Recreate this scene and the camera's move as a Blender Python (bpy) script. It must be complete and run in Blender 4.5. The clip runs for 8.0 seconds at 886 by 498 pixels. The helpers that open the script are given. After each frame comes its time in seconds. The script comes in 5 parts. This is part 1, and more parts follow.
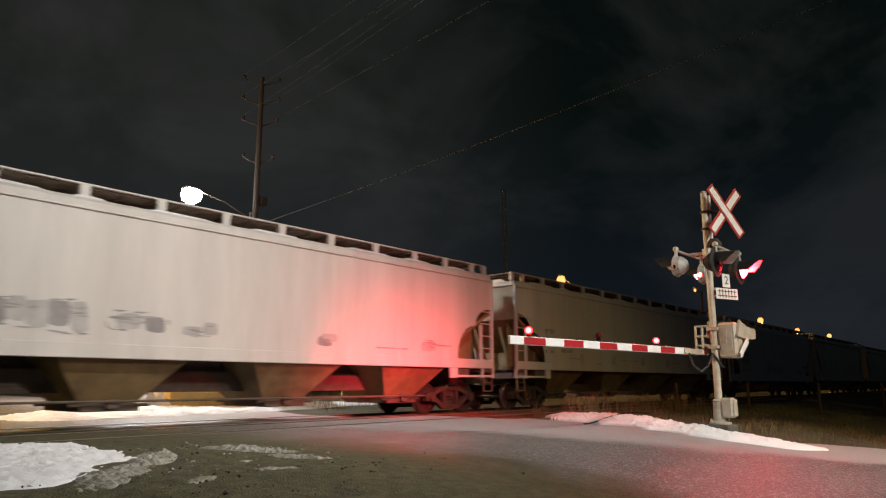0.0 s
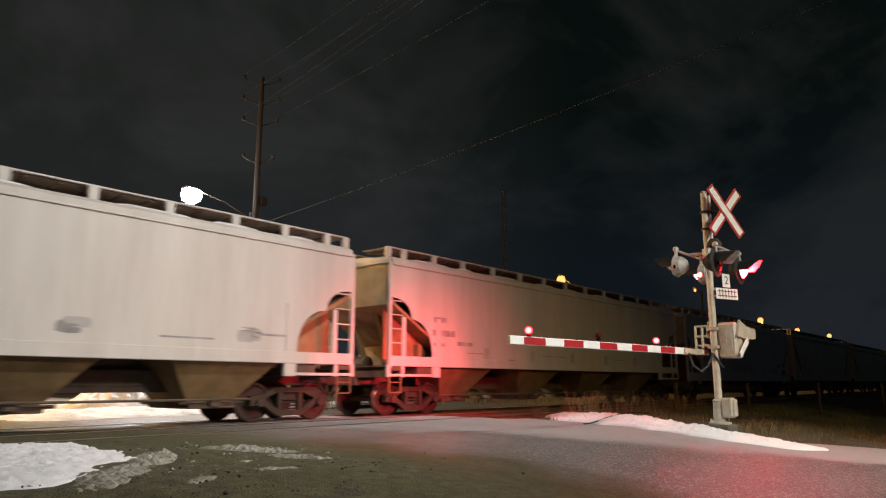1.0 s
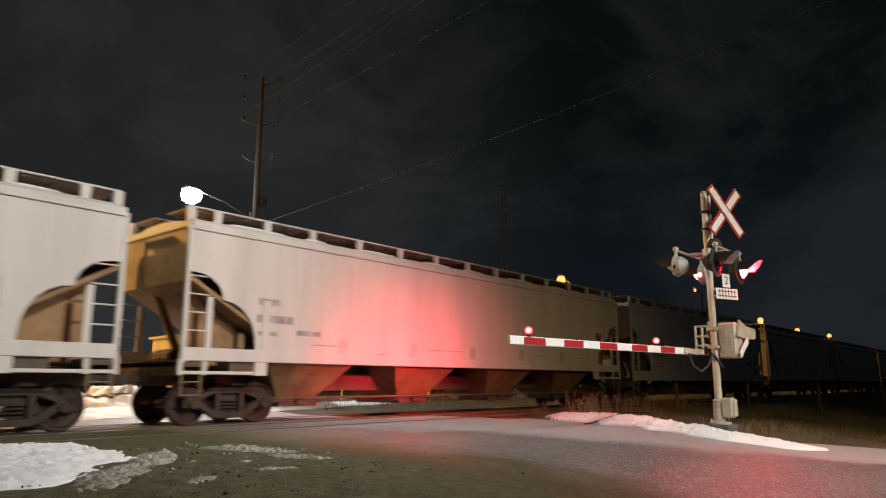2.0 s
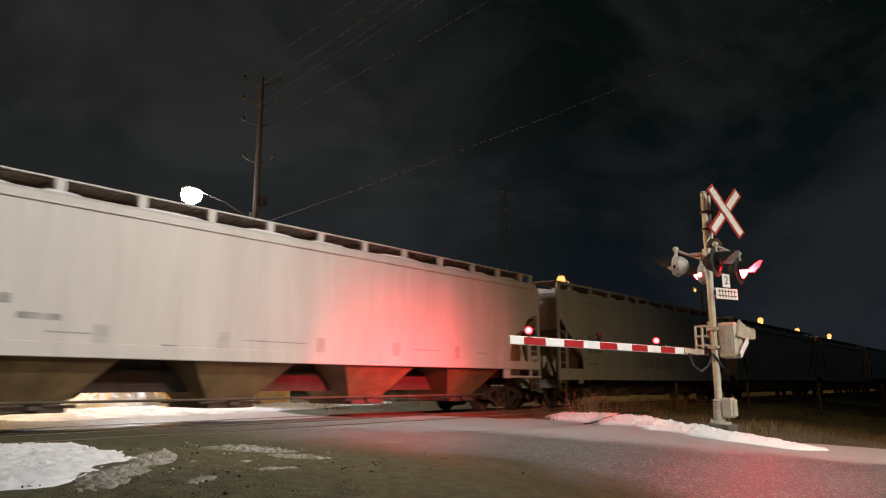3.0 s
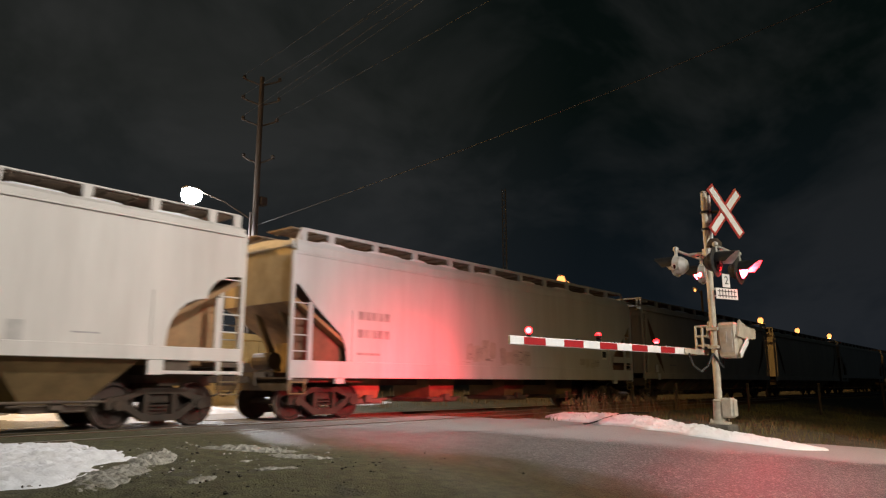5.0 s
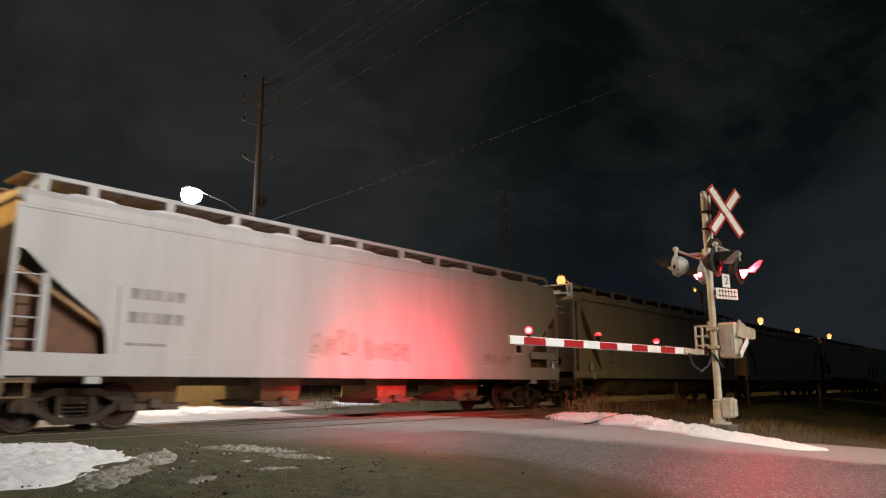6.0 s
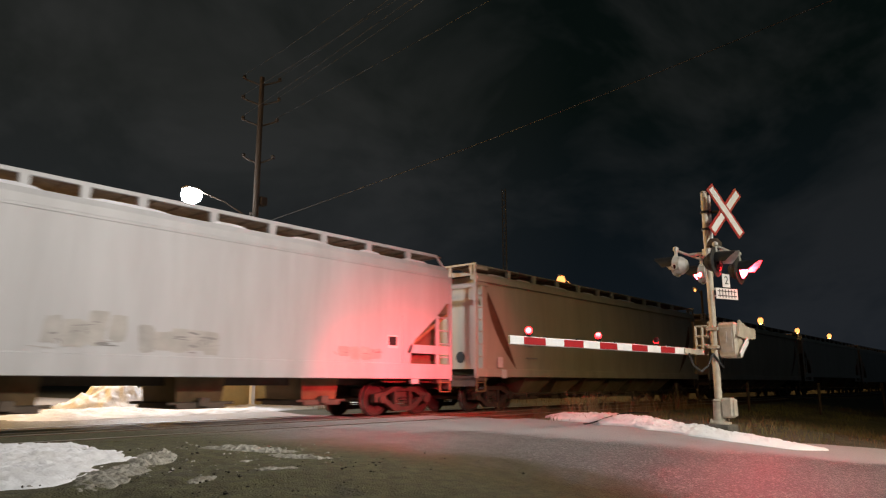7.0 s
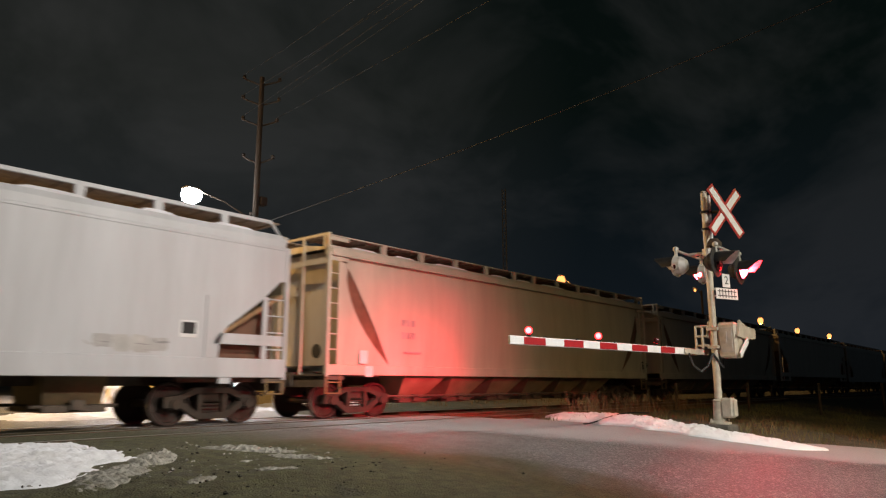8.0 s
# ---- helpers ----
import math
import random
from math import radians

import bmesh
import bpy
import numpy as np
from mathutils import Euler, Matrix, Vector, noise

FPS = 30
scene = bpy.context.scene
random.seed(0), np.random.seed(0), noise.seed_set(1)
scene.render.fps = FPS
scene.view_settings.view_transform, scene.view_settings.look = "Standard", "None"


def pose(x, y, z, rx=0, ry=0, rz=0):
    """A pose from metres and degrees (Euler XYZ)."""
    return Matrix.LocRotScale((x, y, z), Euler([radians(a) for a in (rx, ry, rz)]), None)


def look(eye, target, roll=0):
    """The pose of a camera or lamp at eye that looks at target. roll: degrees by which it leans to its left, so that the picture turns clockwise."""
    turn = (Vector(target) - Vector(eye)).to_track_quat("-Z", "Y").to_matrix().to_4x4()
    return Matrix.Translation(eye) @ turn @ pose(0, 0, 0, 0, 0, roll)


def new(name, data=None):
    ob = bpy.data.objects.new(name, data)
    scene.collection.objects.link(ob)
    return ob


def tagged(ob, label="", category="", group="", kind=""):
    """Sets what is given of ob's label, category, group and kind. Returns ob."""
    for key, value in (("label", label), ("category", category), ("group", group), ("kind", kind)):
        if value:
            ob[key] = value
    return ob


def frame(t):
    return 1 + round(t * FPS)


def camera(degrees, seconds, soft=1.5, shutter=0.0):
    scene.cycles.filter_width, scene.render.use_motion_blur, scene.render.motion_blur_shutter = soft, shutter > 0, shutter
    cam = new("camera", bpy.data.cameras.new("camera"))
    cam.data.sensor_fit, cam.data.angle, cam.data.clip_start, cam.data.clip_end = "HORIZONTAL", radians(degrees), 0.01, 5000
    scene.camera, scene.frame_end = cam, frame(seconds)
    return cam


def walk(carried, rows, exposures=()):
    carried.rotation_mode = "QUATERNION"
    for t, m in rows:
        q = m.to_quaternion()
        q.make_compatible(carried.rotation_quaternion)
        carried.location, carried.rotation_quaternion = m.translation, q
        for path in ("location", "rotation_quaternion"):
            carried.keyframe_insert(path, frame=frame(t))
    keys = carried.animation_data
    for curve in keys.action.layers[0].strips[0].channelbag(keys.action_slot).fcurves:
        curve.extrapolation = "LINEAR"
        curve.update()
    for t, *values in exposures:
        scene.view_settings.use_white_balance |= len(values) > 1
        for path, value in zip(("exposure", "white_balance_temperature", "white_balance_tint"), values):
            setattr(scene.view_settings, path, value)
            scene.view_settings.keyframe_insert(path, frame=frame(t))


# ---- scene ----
# camera: stands still beside the road, tilted up
cam = camera(65.07, 8.0, soft=1.2, shutter=0.6)
EYE = pose(0, 0, 0.77, 90 + 10.96, 0, -49.32)
walk(cam, [(0.0, EYE), (8.0, EYE)])

# ---- night sky ----
world = bpy.data.worlds.new("night_sky")
scene.world = world
world.use_nodes = True
wn, wl = world.node_tree.nodes, world.node_tree.links
wn.clear()
w_out = wn.new("ShaderNodeOutputWorld")
w_bg = wn.new("ShaderNodeBackground")
w_co = wn.new("ShaderNodeTexCoord")
w_map = wn.new("ShaderNodeMapping")
w_map.inputs["Scale"].default_value = (1.0, 1.0, 1.5)
w_noise = wn.new("ShaderNodeTexNoise")
w_noise.inputs["Scale"].default_value = 3.3
w_noise.inputs["Detail"].default_value = 5.0
w_noise.inputs["Roughness"].default_value = 0.58
w_noise.inputs["Distortion"].default_value = 0.4
w_ramp = wn.new("ShaderNodeValToRGB")
w_ramp.color_ramp.elements[0].position = 0.42
w_ramp.color_ramp.elements[0].color = (0.0022, 0.0042, 0.0037, 1)
w_ramp.color_ramp.elements[1].position = 0.62
w_ramp.color_ramp.elements[1].color = (0.0112, 0.0126, 0.0122, 1)
w_sep = wn.new("ShaderNodeSeparateXYZ")
w_low = wn.new("ShaderNodeValToRGB")
w_low.color_ramp.elements[0].position = 0.0
w_low.color_ramp.elements[0].color = (0.0040, 0.0050, 0.0100, 1)
w_low.color_ramp.elements[1].position = 0.38
w_low.color_ramp.elements[1].color = (0, 0, 0, 1)
w_add = wn.new("ShaderNodeMix")
w_add.data_type, w_add.blend_type = "RGBA", "ADD"
w_add.inputs[0].default_value = 1.0
wl.new(w_co.outputs["Generated"], w_map.inputs["Vector"])
wl.new(w_map.outputs["Vector"], w_noise.inputs["Vector"])
wl.new(w_noise.outputs["Fac"], w_ramp.inputs["Fac"])
wl.new(w_co.outputs["Generated"], w_sep.inputs[0])
wl.new(w_sep.outputs["Z"], w_low.inputs["Fac"])
wl.new(w_ramp.outputs["Color"], w_add.inputs[6])
wl.new(w_low.outputs["Color"], w_add.inputs[7])
# warm haze painted into the sky towards +y
w_haze = wn.new("ShaderNodeValToRGB")
w_haze.color_ramp.elements[0].position = 0.74
w_haze.color_ramp.elements[0].color = (0, 0, 0, 1)
w_haze.color_ramp.elements[1].position = 1.0
w_haze.color_ramp.elements[1].color = (0.0118, 0.0112, 0.0104, 1)
w_dot = wn.new("ShaderNodeVectorMath")
w_dot.operation = "DOT_PRODUCT"
w_dot.inputs[1].default_value = (0.30, 0.93, 0.21)
w_add2 = wn.new("ShaderNodeMix")
w_add2.data_type, w_add2.blend_type = "RGBA", "ADD"
w_add2.inputs[0].default_value = 1.0
wl.new(w_co.outputs["Generated"], w_dot.inputs[0])
wl.new(w_dot.outputs["Value"], w_haze.inputs["Fac"])
wl.new(w_add.outputs[2], w_add2.inputs[6])
wl.new(w_haze.outputs["Color"], w_add2.inputs[7])
wl.new(w_add2.outputs[2], w_bg.inputs["Color"])
wl.new(w_bg.outputs["Background"], w_out.inputs["Surface"])


# ---- lamps ----
def point_lamp(name, place, watts, colour, size=0.15):
    data = bpy.data.lights.new(name, "POINT")
    data.energy, data.color, data.shadow_soft_size = watts, colour, size
    ob = new(name, data)
    ob.location = place
    return ob


def spot_lamp(name, place, target, watts, colour, angle, blend, size=0.1):
    data = bpy.data.lights.new(name, "SPOT")
    data.energy, data.color, data.shadow_soft_size = watts, colour, size
    data.spot_size, data.spot_blend = radians(angle), blend
    ob = new(name, data)
    ob.matrix_world = look(place, target)
    return ob


SODIUM = (1.0, 0.55, 0.16)
COOL = (0.93, 0.95, 1.0)
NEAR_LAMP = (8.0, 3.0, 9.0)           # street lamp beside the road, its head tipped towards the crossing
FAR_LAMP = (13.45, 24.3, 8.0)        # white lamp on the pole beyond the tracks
ROAD_LAMP = (10.0, -6.0, 8.2)         # unseen street lamp added further back to light the road and signs
EAST_LAMP = (18.0, -4.5, 8.0)         # unseen sodium lamp added on this side for the cars and verge
MID_LAMP = (6.5, 27.0, 8.5)           # unseen sodium lamp added beyond the tracks to light the car ends
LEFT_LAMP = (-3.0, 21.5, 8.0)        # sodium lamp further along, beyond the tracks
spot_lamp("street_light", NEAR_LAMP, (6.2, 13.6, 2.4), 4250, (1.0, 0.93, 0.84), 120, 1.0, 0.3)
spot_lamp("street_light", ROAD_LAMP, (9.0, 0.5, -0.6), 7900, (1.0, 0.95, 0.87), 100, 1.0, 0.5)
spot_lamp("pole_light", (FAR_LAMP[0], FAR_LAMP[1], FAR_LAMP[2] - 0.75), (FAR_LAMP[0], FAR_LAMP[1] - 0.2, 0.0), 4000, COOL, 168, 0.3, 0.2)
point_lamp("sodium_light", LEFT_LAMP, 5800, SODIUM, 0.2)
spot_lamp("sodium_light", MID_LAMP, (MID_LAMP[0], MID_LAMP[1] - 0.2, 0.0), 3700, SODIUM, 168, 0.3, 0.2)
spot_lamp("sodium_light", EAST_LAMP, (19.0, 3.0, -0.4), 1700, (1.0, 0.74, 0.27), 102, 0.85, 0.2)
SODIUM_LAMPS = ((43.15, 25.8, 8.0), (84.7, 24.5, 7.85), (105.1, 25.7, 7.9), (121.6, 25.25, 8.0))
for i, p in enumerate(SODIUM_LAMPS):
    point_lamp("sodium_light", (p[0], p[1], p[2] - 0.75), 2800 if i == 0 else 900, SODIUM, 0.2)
FLASH_RED = (1.0, 0.045, 0.075)
# steady spots added for the far-facing flashers' spread lenses: soft core, spill below
for x, goal, cone, watts in ((12.3, (12.9, 13.62, 1.85), 34, 1500), (13.54, (15.0, 13.62, 1.85), 36, 2000),
                             (13.54, (17.2, 13.62, 1.7), 38, 900), (12.3, (12.7, 14.2, 0.4), 32, 3000),
                             (13.54, (15.0, 14.2, 0.4), 34, 4300), (13.54, (14.2, 13.62, 0.6), 76, 600)):
    spot_lamp("flasher_beam", (x, 5.42, 2.85), goal, watts, FLASH_RED, cone, 1.0)
# and a steady spot added for the lens's red reflection on the road
spot_lamp("flasher_beam", (13.54, 3.72, 2.70), (9.6, 1.6, -0.6), 420, FLASH_RED, 70, 1.0)


# ---- materials ----
def material(name, colour, rough=0.6, metal=0.0, vary=0.25, scale=6.0, bump=0.15, dirt=None, dirt_amount=0.4,
             stretch=(1, 1, 1), fine=60.0, bump_size=0.01):
    """Base colour broken at two scales, with an optional second colour of dirt, and fine relief."""
    m = bpy.data.materials.new(name)
    m.use_nodes = True
    n, l = m.node_tree.nodes, m.node_tree.links
    b = n["Principled BSDF"]
    co = n.new("ShaderNodeTexCoord")
    mp = n.new("ShaderNodeMapping")
    mp.inputs["Scale"].default_value = stretch
    l.new(co.outputs["Object"], mp.inputs["Vector"])
    n1 = n.new("ShaderNodeTexNoise")
    n1.inputs["Scale"].default_value = scale
    n1.inputs["Detail"].default_value = 6
    n1.inputs["Roughness"].default_value = 0.6
    n2 = n.new("ShaderNodeTexNoise")
    n2.inputs["Scale"].default_value = fine
    n2.inputs["Detail"].default_value = 3
    l.new(mp.outputs["Vector"], n1.inputs["Vector"])
    l.new(co.outputs["Object"], n2.inputs["Vector"])
    ramp = n.new("ShaderNodeValToRGB")
    lo = [max(0.0, c * (1 - vary)) for c in colour]
    hi = [min(1.0, c * (1 + vary * 0.6)) for c in colour]
    ramp.color_ramp.elements[0].position, ramp.color_ramp.elements[0].color = 0.3, (*lo, 1)
    ramp.color_ramp.elements[1].position, ramp.color_ramp.elements[1].color = 0.7, (*hi, 1)
    l.new(n1.outputs["Fac"], ramp.inputs["Fac"])
    last = ramp.outputs["Color"]
    if dirt:
        n3 = n.new("ShaderNodeTexNoise")
        n3.inputs["Scale"].default_value = scale * 0.35
        n3.inputs["Detail"].default_value = 8
        n3.inputs["Roughness"].default_value = 0.68
        l.new(mp.outputs["Vector"], n3.inputs["Vector"])
        r3 = n.new("ShaderNodeValToRGB")
        r3.color_ramp.elements[0].position, r3.color_ramp.elements[0].color = 0.46, (0, 0, 0, 1)
        r3.color_ramp.elements[1].position, r3.color_ramp.elements[1].color = 0.72, (dirt_amount,) * 3 + (1,)
        l.new(n3.outputs["Fac"], r3.inputs["Fac"])
        mix = n.new("ShaderNodeMix")
        mix.data_type = "RGBA"
        l.new(r3.outputs["Color"], mix.inputs[0])
        l.new(last, mix.inputs[6])
        mix.inputs[7].default_value = (*dirt, 1)
        last = mix.outputs[2]
    l.new(last, b.inputs["Base Color"])
    b.inputs["Roughness"].default_value = rough
    b.inputs["Metallic"].default_value = metal
    if bump:
        bp = n.new("ShaderNodeBump")
        bp.inputs["Strength"].default_value = bump
        bp.inputs["Distance"].default_value = bump_size
        l.new(n2.outputs["Fac"], bp.inputs["Height"])
        l.new(bp.outputs["Normal"], b.inputs["Normal"])
    return m


def glow(name, colour, strength):
    m = bpy.data.materials.new(name)
    m.use_nodes = True
    b = m.node_tree.nodes["Principled BSDF"]
    b.inputs["Base Color"].default_value = (*colour, 1)
    b.inputs["Emission Color"].default_value = (*colour, 1)
    b.inputs["Emission Strength"].default_value = strength
    return m


STREAK = (1.6, 1.6, 0.22)
M_WARM = material("warm_white_car_paint", (0.63, 0.605, 0.57), 0.55, 0, 0.10, 1.4, 0.05, (0.30, 0.25, 0.20), 0.22, STREAK)
M_COOL = material("cool_grey_car_paint", (0.54, 0.545, 0.56), 0.55, 0, 0.10, 1.4, 0.05, (0.28, 0.26, 0.24), 0.22, STREAK)
M_TAN = material("cream_car_paint", (0.55, 0.50, 0.41), 0.55, 0, 0.12, 1.4, 0.05, (0.27, 0.21, 0.14), 0.28, STREAK)
M_UNDER = material("dirty_underframe_paint", (0.12, 0.09, 0.065), 0.75, 0, 0.35, 3, 0.3, (0.07, 0.05, 0.04), 0.7)
M_HOPPER = material("brown_hopper_paint", (0.27, 0.185, 0.085), 0.7, 0, 0.3, 2, 0.2, (0.07, 0.05, 0.032), 0.7)
M_WALKWAY = material("brown_grating", (0.28, 0.21, 0.155), 0.8, 0.1, 0.35, 5, 0.3)
# the sodium lamps' orange is put into this sheet's brown
M_SLOPE = material("sodium_toned_slope_sheet", (0.34, 0.205, 0.10), 0.75, 0, 0.3, 2, 0.2, (0.09, 0.05, 0.03), 0.7)
# dusty tan with sodium light put into the colour
M_END = material("dusty_sodium_toned_sheet", (0.44, 0.36, 0.24), 0.65, 0, 0.25, 1.5, 0.1, (0.22, 0.14, 0.07), 0.6)
M_FOOTING = material("dark_footing", (0.11, 0.10, 0.085), 0.9, 0, 0.3, 6, 0.3)
M_TRUCK = material("rusty_cast_steel", (0.048, 0.036, 0.026), 0.8, 0.1, 0.45, 5, 0.4, (0.12, 0.065, 0.035), 0.5)
M_WHEEL = material("brown_wheel_steel", (0.07, 0.05, 0.04), 0.55, 0.5, 0.3, 5, 0.2)
M_TREAD = material("bright_rail_steel", (0.45, 0.43, 0.40), 0.3, 0.9, 0.2, 8, 0.05)
M_RUST = material("rusty_rail_web", (0.12, 0.065, 0.035), 0.85, 0.2, 0.4, 8, 0.3)
M_SCRAWL = material("faded_grey_spray", (0.30, 0.29, 0.285), 0.6, 0, 0.25, 4, 0.02)
M_SMUDGE = material("pale_grey_spray", (0.44, 0.425, 0.41), 0.6, 0, 0.2, 3, 0.02)
M_FAINT = material("dusty_grey_smear", (0.475, 0.46, 0.435), 0.6, 0, 0.2, 3, 0.02)
M_MARK = material("faded_dark_paint", (0.35, 0.34, 0.335), 0.6, 0, 0.4, 3, 0.02)
M_GALV = material("galvanized_steel", (0.52, 0.51, 0.48), 0.5, 0.35, 0.2, 9, 0.1, (0.25, 0.2, 0.15), 0.4)
M_MAST = material("weathered_silver_paint", (0.55, 0.51, 0.42), 0.5, 0.25, 0.22, 7, 0.1, (0.3, 0.2, 0.12), 0.5)
M_WHITE = material("white_sheeting", (0.78, 0.78, 0.77), 0.45, 0, 0.05, 9, 0.02, (0.5, 0.48, 0.45), 0.25)
M_RED = material("red_sheeting", (0.37, 0.012, 0.016), 0.45, 0, 0.12, 9, 0.02)
M_BLACK = material("black_paint", (0.018, 0.018, 0.018), 0.6, 0, 0.3, 9, 0.05)
M_WOOD = material("weathered_pole_wood", (0.034, 0.026, 0.021), 0.85, 0, 0.35, 3, 0.4, stretch=(4, 4, 0.3))
M_SNOW = material("packed_snow", (0.74, 0.755, 0.80), 0.7, 0, 0.10, 2.2, 0.35, (0.33, 0.29, 0.24), 0.5, fine=10, bump_size=0.05)
M_BANK = material("clean_ploughed_snow", (0.80, 0.81, 0.84), 0.7, 0, 0.06, 2.2, 0.5, (0.50, 0.46, 0.42), 0.35, fine=22, bump_size=0.03)
M_TRAMPLED = material("trampled_snow", (0.74, 0.755, 0.79), 0.7, 0, 0.12, 4, 0.45, (0.40, 0.38, 0.34), 0.5, fine=9, bump_size=0.06)
M_DIRTY_SNOW = material("dirty_crusted_snow", (0.27, 0.26, 0.225), 0.75, 0, 0.4, 13, 0.6, (0.16, 0.14, 0.10), 0.9, fine=26, bump_size=0.05)
M_TIE = material("creosoted_tie_wood", (0.07, 0.05, 0.035), 0.9, 0, 0.35, 4, 0.4)
# tan paint with the sodium light's ochre mixed into it
M_TANBOX = material("sodium_toned_cabinet_paint", (0.54, 0.39, 0.15), 0.6, 0, 0.12, 4, 0.05)
M_YELLOW = material("yellow_paint", (0.62, 0.42, 0.03), 0.5, 0, 0.12, 5, 0.05)
M_CABLE = material("black_cable", (0.02, 0.02, 0.02), 0.7, 0, 0.2, 5, 0.0)
M_CONCRETE = material("stained_concrete", (0.34, 0.32, 0.29), 0.9, 0, 0.2, 5, 0.3, (0.18, 0.15, 0.11), 0.5)
M_WEED = material("dead_weed_stalks", (0.23, 0.15, 0.075), 0.85, 0, 0.35, 9, 0.1)
M_GRASS = material("winter_grass", (0.17, 0.16, 0.065), 0.9, 0, 0.4, 6, 0.1)
M_GLOW_RED = glow("lit_red_lens", (1.0, 0.011, 0.018), 430)
M_GLOW_GATE = glow("lit_gate_lamp", (1.0, 0.045, 0.05), 20)
M_GLOW_RIM = glow("lit_gate_lamp_rim", (1.0, 0.012, 0.016), 10)
M_DARK_LENS = material("unlit_red_lens", (0.05, 0.004, 0.005), 0.25, 0, 0.15, 9, 0)
M_GLOW_WHITE = glow("lit_white_lamp", (0.94, 0.97, 1.0), 160)
M_GLOW_SODIUM = glow("lit_sodium_lamp", (1.0, 0.36, 0.10), 2.3)


# ---- mesh helpers ----
def box(bm, x0, x1, y0, y1, z0, z1, bevel=0.0):
    vs = [bm.verts.new((x, y, z)) for x in (x0, x1) for y in (y0, y1) for z in (z0, z1)]
    fs = [bm.faces.new([vs[i] for i in q]) for q in
          ((0, 1, 3, 2), (4, 6, 7, 5), (0, 4, 5, 1), (2, 3, 7, 6), (0, 2, 6, 4), (1, 5, 7, 3))]
    if bevel:
        es = list({e for f in fs for e in f.edges})
        bmesh.ops.bevel(bm, geom=es, offset=bevel, segments=1, affect="EDGES")
    return vs


def tube(bm, a, b, r, r2=None, seg=10):
    a, b = Vector(a), Vector(b)
    r2 = r if r2 is None else r2
    q = (b - a).to_track_quat("Z", "Y")
    rings = []
    for p, rad in ((a, r), (b, r2)):
        rings.append([bm.verts.new(p + q @ Vector((math.cos(2 * math.pi * i / seg) * rad, math.sin(2 * math.pi * i / seg) * rad, 0)))
                      for i in range(seg)])
    for i in range(seg):
        j = (i + 1) % seg
        bm.faces.new((rings[0][i], rings[0][j], rings[1][j], rings[1][i]))
    bm.faces.new(rings[0][::-1])
    bm.faces.new(rings[1])


def turned(bm, profile, seg=20, m=Matrix.Identity(4), closed=False):
    """A shape turned about the local z axis from (radius, z) steps."""
    rings = []
    for r, z in profile:
        if r < 1e-5:
            rings.append([bm.verts.new(m @ Vector((0, 0, z)))])
        else:
            rings.append([bm.verts.new(m @ Vector((r * math.cos(2 * math.pi * i / seg), r * math.sin(2 * math.pi * i / seg), z)))
                          for i in range(seg)])
    made = []
    for a, b in zip(rings, rings[1:]):
        for i in range(seg):
            j = (i + 1) % seg
            if len(a) == 1 and len(b) == 1:
                continue
            if len(a) == 1:
                made.append(bm.faces.new((a[0], b[i], b[j])))
            elif len(b) == 1:
                made.append(bm.faces.new((a[i], b[0], a[j])))
            else:
                made.append(bm.faces.new((a[i], b[i], b[j], a[j])))
    return made


def slab(bm, outline, y0, y1):
    """An outline in x and z made solid between two values of y."""
    a = [bm.verts.new((x, y0, z)) for x, z in outline]
    b = [bm.verts.new((x, y1, z)) for x, z in outline]
    n = len(a)
    bm.faces.new(a)
    bm.faces.new(b[::-1])
    for i in range(n):
        j = (i + 1) % n
        bm.faces.new((a[i], b[i], b[j], a[j]))


def mesh_of(name, bm, *mats, smooth=False):
    bmesh.ops.recalc_face_normals(bm, faces=bm.faces)
    me = bpy.data.meshes.new(name)
    bm.to_mesh(me)
    bm.free()
    for m in mats:
        me.materials.append(m)
    if smooth:
        for p in me.polygons:
            p.use_smooth = True
    return me


def part(name, bm, mat, parent=None, label="", smooth=False):
    mats = mat if isinstance(mat, tuple) else (mat,)
    ob = new(name, mesh_of(name, bm, *mats, smooth=smooth))
    if parent:
        ob.parent = parent
    return tagged(ob, label)


def group_of(name, m, label, category, group="", kind=""):
    ob = new(name)
    ob.matrix_world = m
    return tagged(ob, label, category, group, kind)


# ---- ground, road, tracks ----
NEAR_TRACK, FAR_TRACK = 11.2, 15.2
FAR_DROP = 0.12       # far track and bogies set lower to fit the camera's view


def smooth_step(a, b, v):
    u = min(1.0, max(0.0, (v - a) / (b - a)))
    return u * u * (3 - 2 * u)


def ground_z(x, y):
    """Level at the tracks, falling towards the near side."""
    z = -0.03 - 0.62 * smooth_step(6.5, -1.0, y)
    z -= 0.35 * smooth_step(15, 22, x) * smooth_step(10.0, 5.0, y)
    z += 0.10 * smooth_step(17.5, 22, y) * smooth_step(200, 60, abs(x) + y)
    z -= FAR_DROP * smooth_step(12.0, 13.6, y) * smooth_step(20.0, 17.2, y)
    bed = smooth_step(9.3, 9.8, y) * smooth_step(17.4, 16.9, y)
    z -= 0.19 * bed * max(smooth_step(13.3, 14.0, x), smooth_step(0.8, 0.2, x))
    far = smooth_step(0, 40, max(abs(x - 10), abs(y - 10)))
    z += 0.03 * noise.noise((x * 0.7, y * 0.7, 0)) * (1 if y < 9 or y > 17.5 else 0) * (0.25 if 5.2 < x < 11.4 else 1)
    return z + 0.15 * far * noise.noise((x * 0.05, y * 0.05, 3))


